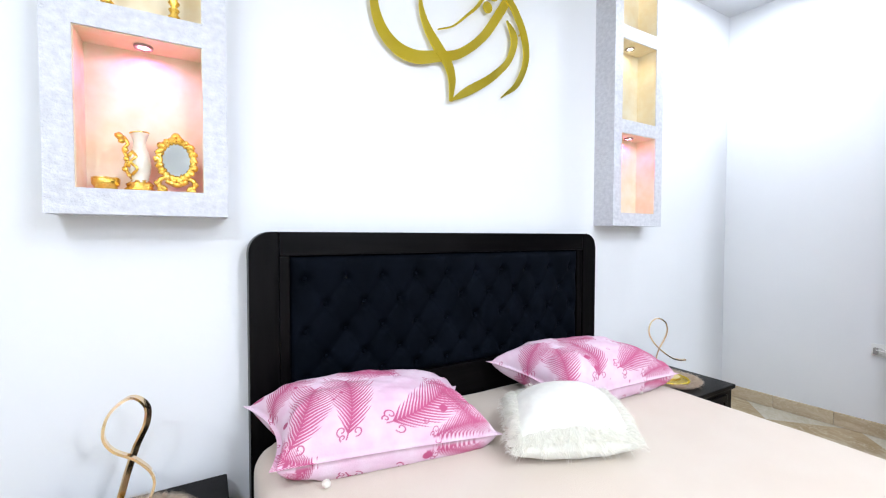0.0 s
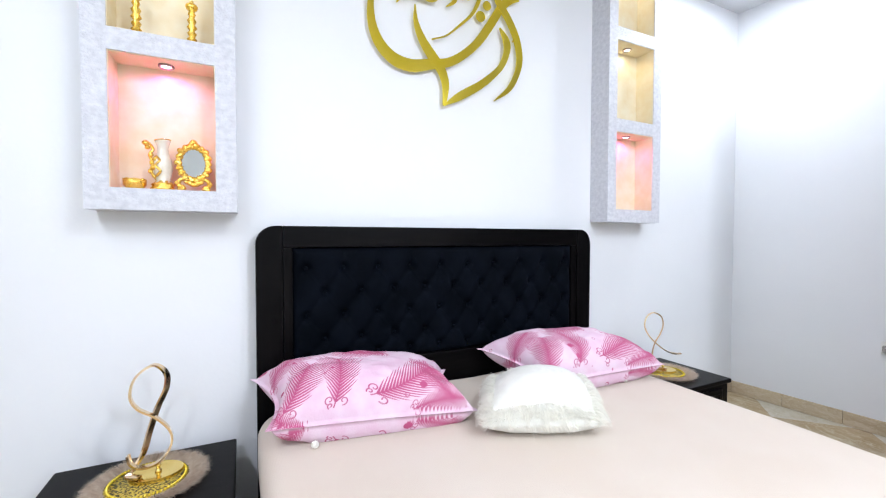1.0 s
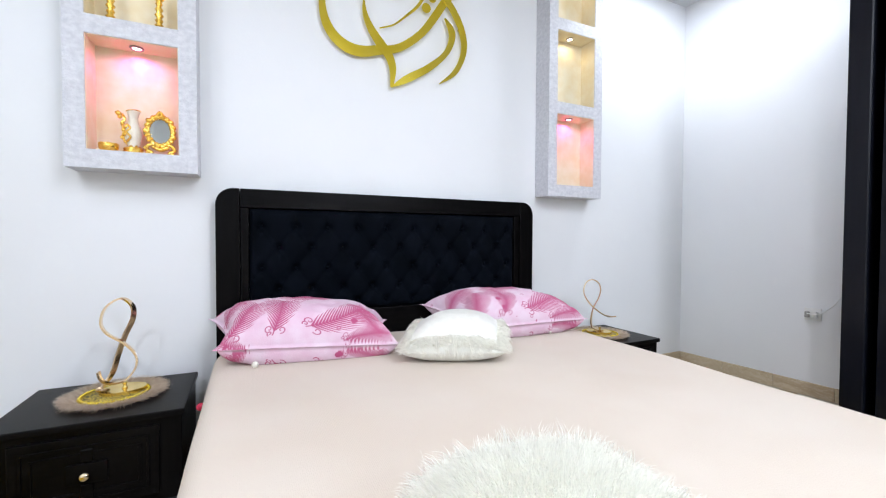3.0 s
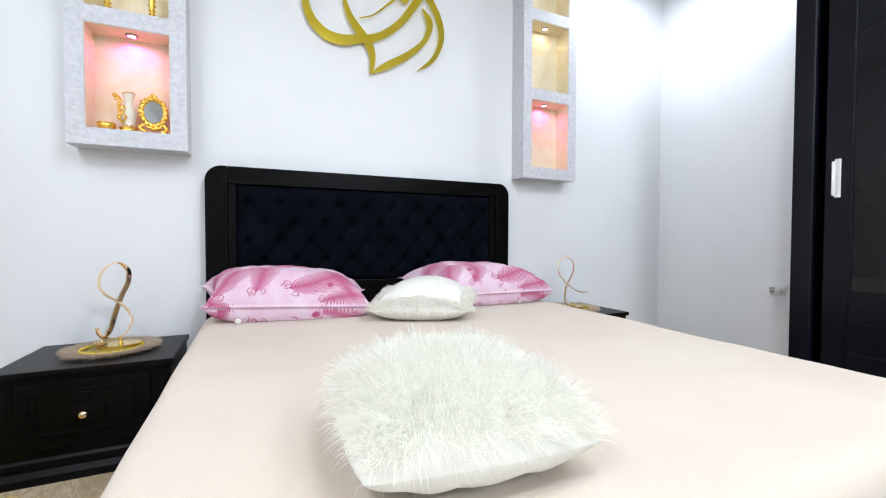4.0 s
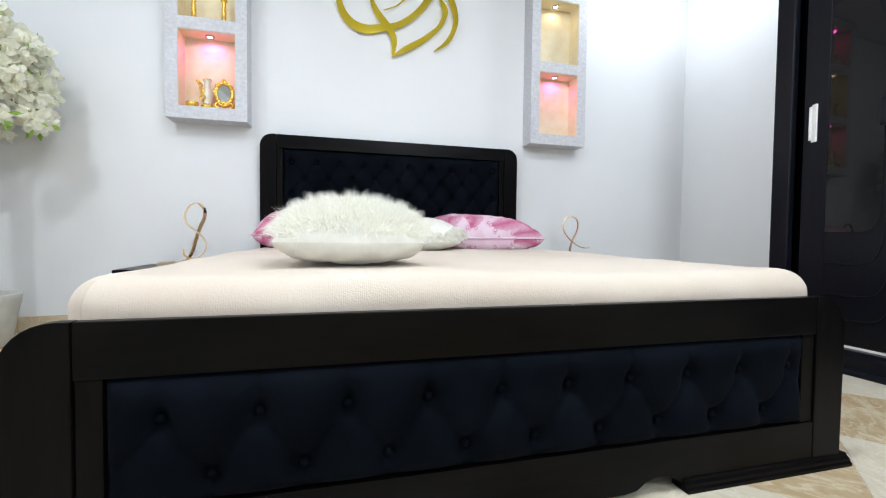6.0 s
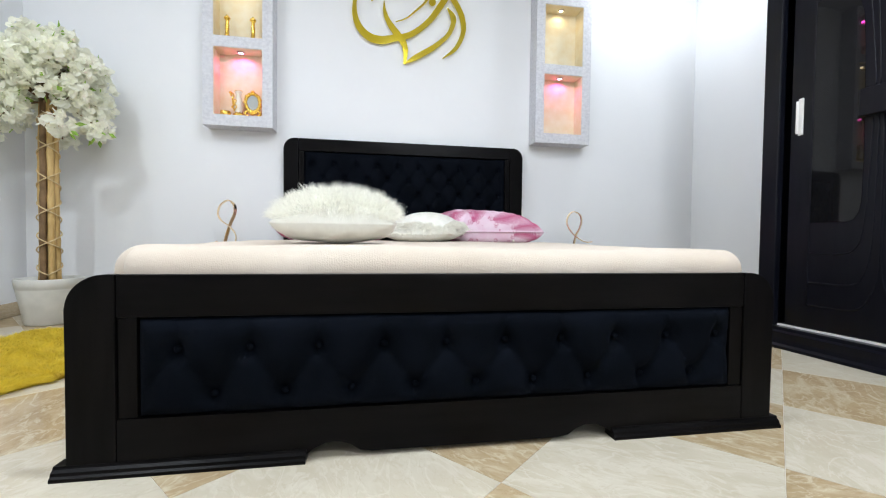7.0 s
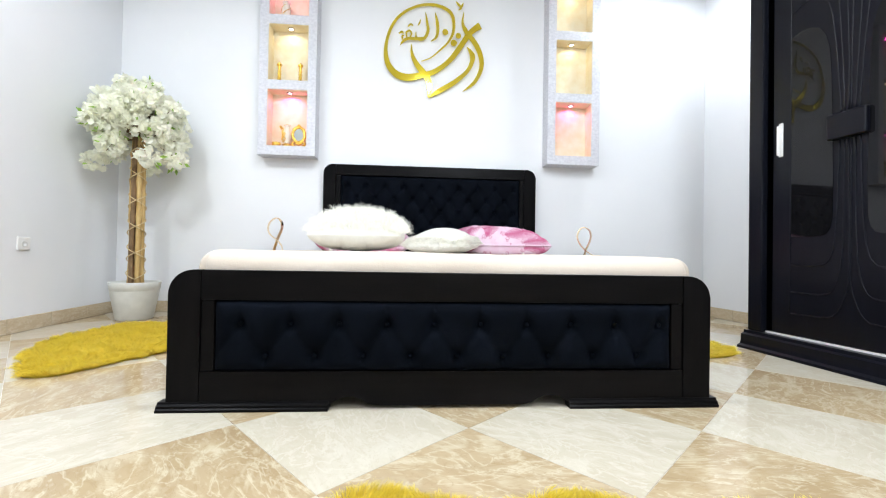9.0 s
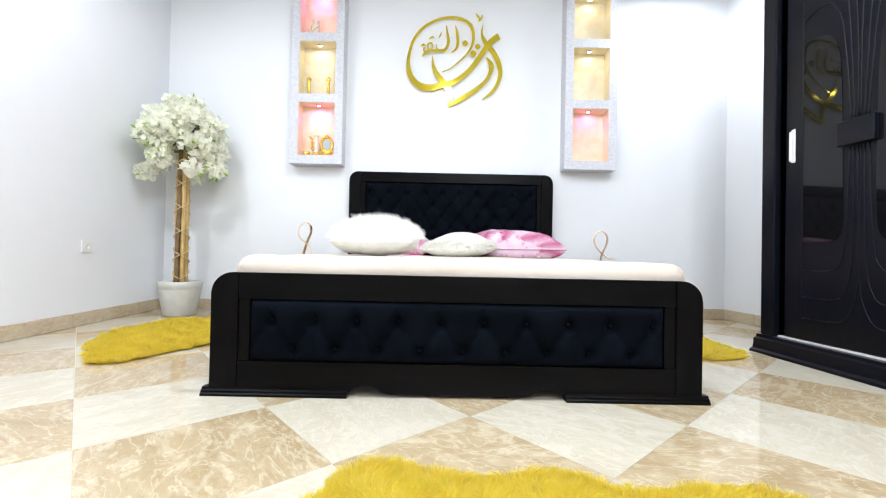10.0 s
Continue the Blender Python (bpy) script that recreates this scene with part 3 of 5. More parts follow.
def hair_material(name, root, tip, rough=0.75):
    m = material(name, root, rough, other=tip, scale=55, contrast=(0.3, 0.7), Sheen_Weight=0.2)
    t = m.node_tree
    p = t.nodes["Principled BSDF"]
    geo = t.nodes.new("ShaderNodeNewGeometry")
    hue = t.nodes.new("ShaderNodeHueSaturation")
    rr = t.nodes.new("ShaderNodeMapRange")
    rr.inputs[3].default_value, rr.inputs[4].default_value = 0.90, 1.06
    t.links.new(geo.outputs["Random Per Island"], rr.inputs[0])
    t.links.new(rr.outputs[0], hue.inputs["Value"])
    t.links.new(p.inputs["Base Color"].links[0].from_socket, hue.inputs["Color"])
    t.links.new(hue.outputs[0], p.inputs["Base Color"])
    # thin hairs and petals let light through
    thin = t.nodes.new("ShaderNodeBsdfTranslucent")
    t.links.new(hue.outputs[0], thin.inputs["Color"])
    both = t.nodes.new("ShaderNodeMixShader")
    both.inputs[0].default_value = 0.58
    t.links.new(p.outputs[0], both.inputs[1])
    t.links.new(thin.outputs[0], both.inputs[2])
    t.links.new(both.outputs[0], t.nodes["Material Output"].inputs["Surface"])
    return m


WHITE_FUR = hair_material("ivory_fur", (0.925, 0.915, 0.84), (0.95, 0.945, 0.89))
YELLOW_FUR = hair_material("mustard_fur", (0.80, 0.63, 0.045), (0.88, 0.74, 0.10))
BEIGE_FUR = hair_material("beige_fur", (0.58, 0.45, 0.33), (0.80, 0.71, 0.60))
SATIN = material("ivory_satin", (0.76, 0.755, 0.69), 0.45, other=(0.69, 0.68, 0.615), scale=26, bump=0.35, fine=40, Sheen_Weight=0.2)


def cushion_shape(corners, thick, nu, nv, low=0.35, edge=0.0, seed=3, crumple=0.006, power=2.4, swell=0.62, bow=0.055, waisted=0.10, snub=0.0, quilt=0.0, crowd=0.0):
    """Upper and lower surfaces of a cushion stretched between four corners (front left, front right, back right, back left)."""
    c = np.array(corners, float)
    # crowd: rows drawn together towards the rim, where the cloth is steep
    across, along = np.linspace(0, 1, nu), np.linspace(0, 1, nv)
    u, v = np.meshgrid(*[(1 - crowd) * q + crowd * (0.5 - 0.5 * np.cos(np.pi * q)) for q in (across, along)])
    # edges bow inwards between the corners
    U, V = 2 * u - 1, 2 * v - 1
    us = 0.5 + 0.5 * U * (1 - waisted * (1 - V ** 2)) * np.sqrt(1 - snub * V ** 2)
    vs = 0.5 + 0.5 * V * (1 - bow * (1 - U ** 2)) * np.sqrt(1 - snub * U ** 2)
    base = ((1 - us) * (1 - vs))[..., None] * c[0] + (us * (1 - vs))[..., None] * c[1] + (us * vs)[..., None] * c[2] + ((1 - us) * vs)[..., None] * c[3]
    fu, fv = np.clip((1 - np.abs(U)) / (1 - edge) - edge * 0.9, 0, 1), np.clip((1 - np.abs(V)) / (1 - edge) - edge * 0.9, 0, 1)
    body = ((1 - (1 - fu) ** power) * (1 - (1 - fv) ** power)) ** swell
    rough = np.array([[noise.noise(Vector((a * 5 + seed, b * 4, seed))) + 0.6 * noise.noise(Vector((a * 13, b * 11 + seed, seed))) for a in u[0, ::6]] for b in v[::6, 0]])
    iy, ix = np.linspace(0, rough.shape[0] - 1, nv), np.linspace(0, rough.shape[1] - 1, nu)
    y0, x0 = np.floor(iy).astype(int), np.floor(ix).astype(int)
    y1, x1 = np.minimum(y0 + 1, rough.shape[0] - 1), np.minimum(x0 + 1, rough.shape[1] - 1)
    ty, tx = (iy - y0)[:, None], (ix - x0)[None, :]
    rough = (rough[np.ix_(y0, x0)] * (1 - tx) + rough[np.ix_(y0, x1)] * tx) * (1 - ty) + (rough[np.ix_(y1, x0)] * (1 - tx) + rough[np.ix_(y1, x1)] * tx) * ty
    # short folds running in from the rim
    rim = np.minimum(fu, fv)
    folds = np.sin(26 * u + 9 * v + 3 * rough) * np.exp(-((rim - 0.12) / 0.1) ** 2) * 0.5
    top = base.copy()
    top[..., 2] += thick * (1 - low) * body + crumple * (rough + folds) * np.clip(rim * 7, 0, 1)
    bottom = base.copy()
    seams = sum(np.exp(-((w - at) / 0.022) ** 2) for w in (u, v) for at in (0.36, 0.64))
    bottom[..., 2] -= thick * low * body ** 0.75 * (1 - quilt * seams) + 0.001 + crumple * (0.6 * rough + 0.45 * folds) * np.clip(rim * 7, 0, 1)
    return u, v, top, bottom, base


def sheet_faces(nu, nv, start=0, flip=False):
    i = np.arange(nu * nv).reshape(nv, nu) + start
    f = np.stack([i[:-1, :-1], i[:-1, 1:], i[1:, 1:], i[1:, :-1]], -1).reshape(-1, 4)
    return f[:, ::-1] if flip else f


def closed_cushion(name, corners, thick, mat, floor_z, nu=60, nv=44, parent=None, label="", **more):
    u, v, top, bottom, base = cushion_shape(corners, thick, nu, nv, **more)
    bottom[..., 2] = np.maximum(bottom[..., 2], floor_z)
    top[..., 2] = np.maximum(top[..., 2], floor_z + 0.002)
    verts = np.concatenate([top.reshape(-1, 3), bottom.reshape(-1, 3)])
    n = nu * nv
    rim = list(range(nu)) + [nu * k + nu - 1 for k in range(1, nv)] + [n - 1 - k for k in range(1, nu)] + [nu * (nv - 1 - k) for k in range(1, nv)]
    walls = [(a + n, b + n, b, a) for a, b in zip(rim, rim[1:])]
    faces = sheet_faces(nu, nv).tolist() + sheet_faces(nu, nv, n, True).tolist() + walls
    return arrays(name, verts, faces, mat, parent, label, True), (u, v, top)


def feather(X, Y, base, angle, length, width, bend=0.25, lines=15):
    """How strongly a printed feather covers the places X, Y (metres)."""
    a = radians(angle)
    p = ((X - base[0]) * math.cos(a) + (Y - base[1]) * math.sin(a)) / length
    q = (-(X - base[0]) * math.sin(a) + (Y - base[1]) * math.cos(a)) / length - bend * p * (p - 1) * 0.8
    side = np.abs(q)
    # the root of the barb that passes through each place
    root = p - 1.0 * side - 0.9 * side ** 2
    strand = np.floor(root * lines)
    vary = 0.86 + 0.14 * np.sin(strand * 12.9898 + np.sign(q) * 2.0) * np.sin(strand * 4.1)
    reach = width / length * np.sin(np.pi * np.clip(root * 0.93 + 0.07, 0, 1)) ** 0.5 * vary
    s = side / np.maximum(reach, 1e-4)
    wave = np.cos(2 * np.pi * (root * lines - 0.5))
    fill = np.clip((wave + 1.30 - 1.50 * s) * 1.7, 0, 1) * (1 - 0.12 * np.clip(s, 0, 1))
    inside = np.clip((1.0 - s) * 6, 0, 1) * (root > 0.0) * (root < 0.99)
    shaft = np.clip((0.012 - side) * 160, 0, 1) * (p > -0.06) * (p < 0.95)
    curl = np.zeros_like(X)
    for cp, cq, r in ((0.03, 0.085, 0.062), (0.05, -0.10, 0.062), (-0.04, 0.05, 0.040)):
        d = np.hypot(p - cp, q - cq)
        turn = np.arctan2(q - cq, p - cp)
        spiral = np.abs(d - r * (0.62 + 0.38 * turn * np.sign(cq) / np.pi))
        curl = np.maximum(curl, np.clip((0.012 - spiral) * 130, 0, 1))
    return np.maximum(np.maximum(inside * fill, shaft), curl)


def pillow_print(cloth, seed):
    """Printed feathers and dots, laid out along the cloth itself."""
    step_x = np.linalg.norm(np.diff(cloth, axis=1, prepend=cloth[:, :1]), axis=2)
    step_y = np.linalg.norm(np.diff(cloth, axis=0, prepend=cloth[:1]), axis=2)
    X, Y = np.cumsum(step_x, axis=1), np.cumsum(step_y, axis=0)
    X = X - X[:, X.shape[1] // 2:X.shape[1] // 2 + 1] + 0.45
    wide, deep = 0.90, 0.62
    rng = random.Random(seed)
    ink = np.zeros_like(X)
    for bx, by, ang, ln, wd in ((0.30, 0.07, 78, 0.25, 0.085), (0.44, 0.09, 24, 0.28, 0.088), (0.63, 0.27, -42, 0.24, 0.075), (0.54, 0.33, 168, 0.20, 0.055), (0.13, 0.05, 60, 0.26, 0.080),
                                (0.06, 0.24, 35, 0.22, 0.065), (0.74, 0.05, 118, 0.16, 0.055), (0.30, 0.44, -14, 0.26, 0.07), (0.58, 0.03, 12, 0.20, 0.045), (0.80, 0.40, 150, 0.22, 0.06), (0.12, 0.46, 40, 0.22, 0.06),
                                (0.20, 0.0, 150, 0.16, 0.05)):
        ink = np.maximum(ink, feather(X, Y, (bx, by), ang + rng.uniform(-5, 5), ln, wd * 1.15, rng.uniform(-0.5, 0.5), 19))
    for k in range(30):
        cx, cy, r = rng.uniform(0, wide), rng.uniform(0, deep), rng.choice((0.004, 0.006, 0.008, 0.016))
        d = np.hypot(X - cx, (Y - cy) * 1.2)
        ink = np.maximum(ink, np.clip((r - d) * 500, 0, 1) if k % 3 else np.clip((0.0022 - np.abs(d - 0.008)) * 700, 0, 1))
    return ink


PRINT = material("pink_feather_cotton", (0.68, 0.45, 0.565), 0.8, other=(0.72, 0.56, 0.645), scale=14, bump=0.2, fine=200)
t = PRINT.node_tree
p = t.nodes["Principled BSDF"]
ink_node = t.nodes.new("ShaderNodeAttribute")
ink_node.attribute_name = "print"
rose = t.nodes.new("ShaderNodeMix")
rose.data_type = "RGBA"
rose.inputs[7].default_value = (0.43, 0.065, 0.165, 1)
t.links.new(p.inputs["Base Color"].links[0].from_socket, rose.inputs[6])
t.links.new(ink_node.outputs["Fac"], rose.inputs[0])
t.links.new(rose.outputs[2], p.inputs["Base Color"])


def pillow(corners, thick, seed, label):
    nu, nv = 440, 300
    ob, (u, v, top) = closed_cushion("pillow", corners, thick, PRINT, 0.5285, nu, nv, None, "", low=0.44, edge=0.05, seed=seed, crumple=0.012, power=3.6, swell=0.47, waisted=0.15, bow=0.05, crowd=0.85)
    n = nu * nv
    places = np.empty(2 * n * 3, np.float32)
    ob.data.vertices.foreach_get("co", places)
    under = places.reshape(2, nv, nu, 3)[1].astype(float)
    ink = np.concatenate([pillow_print(top, seed).reshape(-1), pillow_print(under, seed + 20).reshape(-1)])
    att = ob.data.attributes.new("print", "FLOAT", "POINT")
    att.data.foreach_set("value", ink.astype(np.float32))
    return tagged(ob, label, "pillow", "bed pillows")


pillow([(0.098, 1.30, 0.605), (0.835, 1.19, 0.580), (0.885, 1.58, 0.615), (0.060, 1.66, 0.668)], 0.245, 5, "plump pillow in a pink cotton case printed with feathers")
pillow([(1.20, 1.25, 0.594), (1.93, 1.215, 0.600), (1.90, 1.62, 0.622), (1.10, 1.66, 0.668)], 0.235, 8, "plump pillow in a pink feather-print case with a folded corner")


def over(grid, count, lo, hi, seed):
    """Random spots on a cushion's grid between shares lo and hi of its sides, with normals."""
    rng = np.random.default_rng(seed)
    du, dv = np.gradient(grid, axis=1), np.gradient(grid, axis=0)
    nrm = np.cross(du, dv)
    nrm /= np.linalg.norm(nrm, axis=2)[..., None] + 1e-12
    nv, nu = grid.shape[:2]
    a, b = rng.uniform(lo, hi, count) * (nu - 1), rng.uniform(lo, hi, count) * (nv - 1)
    i, j = np.round(b).astype(int), np.round(a).astype(int)
    return grid[i, j] + nrm[i, j] * 0.0 + rng.normal(0, 0.002, (count, 3)), nrm[i, j], a / (nu - 1), b / (nv - 1)


# long-haired cushion at the foot end
fur_cushion = thing("fur_cushion", "ivory cushion with long shaggy fur on top, lying flat", "cushion")
corners = [(0.428, -0.21, 0.592), (0.815, -0.25, 0.592), (0.825, 0.12, 0.605), (0.448, 0.15, 0.605)]
case, (u, v, top) = closed_cushion("case", corners, 0.158, SATIN, 0.5285, 60, 60, fur_cushion, "quilted ivory satin case", low=0.42, seed=2, crumple=0.010, bow=0, waisted=0, snub=0.13, quilt=0.05)
spots, nrm, a, b = over(top, 15000, 0.02, 0.98, 4)
out = np.stack([(a - 0.5) * 0.8, (b - 0.45) * 1.1, np.zeros_like(a)], 1)
fur("fur_top", WHITE_FUR, spots, nrm * 0.7 + out, 0.052, 0.0011, (0, 0.0, 0.0), fur_cushion, "long ivory fur", 0.28, 0.34, 6, 20, 0.42)

spots, nrm, a, b = over(top, 2600, 0.06, 0.98, 40)
fur("guard_hair", WHITE_FUR, spots, nrm + np.stack([(a - 0.5), (b - 0.5) * 0.6, np.full_like(a, 0.6)], 1), 0.066, 0.0015, (0, 0, 0), fur_cushion, "long ivory guard hairs", 0.36, 0.22, 41, 14, 0.8)

# smaller cushion with a fur border
trim_cushion = thing("fur_trimmed_cushion", "small ivory satin cushion with a fluffy fur border", "cushion")
corners = [(0.775, 1.08, 0.575), (1.17, 0.90, 0.575), (1.37, 1.21, 0.605), (0.985, 1.36, 0.610)]
case, (u, v, top) = closed_cushion("case", corners, 0.190, SATIN, 0.5285, 50, 50, trim_cushion, "ivory satin case", low=0.35, seed=9, crumple=0.006, bow=0, waisted=0, snub=0.05)
spots, nrm, a, b = over(top, 22000, 0.0, 1.0, 14)
keep = np.maximum(np.abs(a - 0.5), np.abs(b - 0.5)) > 0.41
out = np.stack([(a - 0.5) * 2.2, (b - 0.5) * 2.2, np.zeros_like(a) - 0.25], 1)
turn = np.array([[0.906, -0.423, 0], [0.423, 0.906, 0], [0, 0, 1]])
fur("fur_border", WHITE_FUR, spots[keep], (nrm + out @ turn)[keep] * 1.0, 0.046, 0.0013, (0, 0, 0), trim_cushion, "cream fur border", 0.32, 0.35, 8, 20, 0.65)

# pompoms of the sheet
def pompom(name, at, r, mat, label):
    bm = bmesh.new()
    bmesh.ops.create_icosphere(bm, subdivisions=3, radius=r)
    for v in bm.verts:
        v.co *= 1 + 0.16 * noise.noise(v.co * 260)
        v.co += Vector(at)
    tagged(part(name, bm, mat, None, "", True), label, "pompom", "pompoms on the bedding")


RED_WOOL = material("crimson_wool", (0.55, 0.03, 0.08), 0.9, other=(0.4, 0.02, 0.05), scale=60, bump=0.4)
pompom("pompom", (0.250, 1.275, 0.541), 0.0125, WHITE_FUR, "small cream wool pompom on the sheet")
pompom("pompom", (1.70, 1.262, 0.539), 0.010, WHITE_FUR, "small cream wool pompom on the sheet")
pompom("pompom", (0.069, 1.22, 0.425), 0.014, RED_WOOL, "small crimson wool pompom hanging at the sheet's edge")


# ---- bedside lamps on fur mats ----
ROSE_GOLD = material("rose_gold_metal", (0.84, 0.62, 0.42), 0.16, 1.0, other=(0.90, 0.72, 0.44), scale=20)
BEAD = material("yellow_gold_beads", (0.80, 0.58, 0.02), 0.25, 0.4, other=(0.9, 0.7, 0.1), scale=40)
LACE = material("black_gold_lace", (0.02, 0.018, 0.01), 0.5, other=(0.55, 0.40, 0.05), scale=150, contrast=(0.46, 0.54))
SILICONE = material("white_silicone", (0.80, 0.79, 0.76), 0.4, other=(0.75, 0.74, 0.70), scale=30)


def table_lamp(at, turn, knots, flat):
    """One looping ribbon: knots of across, depth, height, and the share by which the band faces the front."""
    l = thing("table_lamp", "gold table lamp of one looping metal ribbon", "table lamp", at, turn, group="bedside lamps")
    line = smooth_line([(a, b, h * 1.05, f) for a, b, h, f in knots], 8)
    face = [p[3] for p in line]
    line = [p[:3] for p in line]
    twist = [Vector((math.sin(f), math.cos(f), 0.0)) for f in face]
    bm = bmesh.new()
    sweep(bm, line, 0.0098, 0.0036, axis=twist)
    part("ribbon", bm, ROSE_GOLD, l, "polished rose-gold ribbon")
    n = len(line)
    c = np.array([0.0, 0.0, 0.26])
    low = np.array([0.0, 0.0, 0.08])
    inner = []
    for p in line[: n // 2]:
        away = p - (c if p[2] > 0.15 else low)
        inner.append(p + away / max(1e-6, np.linalg.norm(away)) * 0.0034)
    bm = bmesh.new()
    sweep(bm, inner, 0.0065, 0.0012, axis=twist[: n // 2])
    part("light_strip", bm, SILICONE, l, "white silicone light strip, off", True)
    bm = bmesh.new()
    prism(bm, [(0.015 + 0.078 * math.cos(k * math.pi / 18), -0.012 + 0.062 * math.sin(k * math.pi / 18)) for k in range(36)], flat, 0.0, "xy", 0.002)
    part("base", bm, GOLD, l, "round gold foot plate")
    bm = bmesh.new()
    lathe(bm, [(0.010, flat), (0.010, 0.018), (0.006, 0.020), (0.006, 0.03), (0.009, 0.032), (0.009, 0.036)], 14, (0.02, -0.02, 0))
    part("collar", bm, GOLD, l, "", True)
    return l


def fur_mat(at, seed):
    f = thing("fur_mat", "round beige fur mat with a beaded gold centre", "table mat", at, group="fur mats under the lamps")
    bm = bmesh.new()
    lathe(bm, [(0.145, 0.0005), (0.145, 0.003), (0.118, 0.006), (0.118, 0.008), (0.002, 0.008)], 40)
    part("disc", bm, LACE, f, "black and gold lace centre", True)
    rng = np.random.default_rng(seed)
    ang, r = rng.uniform(0, 2 * np.pi, 9000), rng.uniform(0.112, 0.15, 9000)
    spots = np.stack([r * np.cos(ang), r * np.sin(ang), np.full_like(r, 0.006)], 1)
    n = np.stack([1.4 * np.cos(ang), 1.4 * np.sin(ang), np.full_like(r, 0.55)], 1)
    fur("fur_ring", BEIGE_FUR, spots, n, 0.044, 0.0013, (0, 0, 0), f, "beige fur fringe", 0.34, 0.12, seed, 14, 0.35)
    bm = bmesh.new()
    for k in range(64):
        a = 2 * math.pi * k / 64
        made = bmesh.ops.create_uvsphere(bm, u_segments=6, v_segments=4, radius=0.0052)["verts"]
        bmesh.ops.translate(bm, verts=made, vec=(0.108 * math.cos(a), 0.108 * math.sin(a), 0.0115))
    part("bead_rim", bm, BEAD, f, "row of yellow beads", True)
    return f


FIGURE_EIGHT = [(-0.062, -0.02, 0.086, 0.3), (-0.054, -0.02, 0.056, 0.2), (-0.026, -0.02, 0.036, 0.1), (0.022, -0.02, 0.042, 0.1), (0.056, -0.016, 0.085, 0.1), (0.056, -0.012, 0.132, 0.1), (0.018, -0.008, 0.182, 0.1),
                (-0.034, -0.004, 0.222, 0.1), (-0.054, 0.0, 0.266, 0.1), (-0.038, 0.004, 0.322, 0.15), (0.010, 0.008, 0.352, 0.3), (0.046, 0.012, 0.320, 0.6), (0.046, 0.016, 0.268, 0.8), (0.020, 0.020, 0.206, 0.9),
                (-0.004, 0.022, 0.130, 0.9), (-0.022, 0.022, 0.066, 0.8), (-0.05, 0.01, 0.024, 0.4), (-0.062, -0.02, 0.018, 0.1), (-0.03, -0.045, 0.018, 0.0)]
LOOP_AND_TAIL = [(0.118, -0.02, 0.108, 0.6), (0.080, -0.02, 0.106, 0.5), (0.036, -0.016, 0.120, 0.3), (-0.022, -0.010, 0.160, 0.1), (-0.066, -0.004, 0.212, 0.1), (-0.082, 0.0, 0.262, 0.1), (-0.066, 0.004, 0.312, 0.1),
                 (-0.028, 0.008, 0.332, 0.2), (0.014, 0.012, 0.310, 0.2), (0.026, 0.016, 0.262, 0.2), (0.012, 0.020, 0.208, 0.2), (-0.016, 0.022, 0.152, 0.3), (-0.030, 0.022, 0.085, 0.4), (-0.026, 0.015, 0.030, 0.3), (0.0, -0.01, 0.018, 0.1), (0.04, -0.03, 0.018, 0.0)]
for x, y, turn, seed in ((-0.250, 1.520, 8, 21), (2.318, 1.505, -40, 22)):
    fur_mat((x, y, 0.4135), seed)
    table_lamp((x + 0.004, y + 0.035, 0.4222), turn, FIGURE_EIGHT if x < 0 else LOOP_AND_TAIL, 0.012)


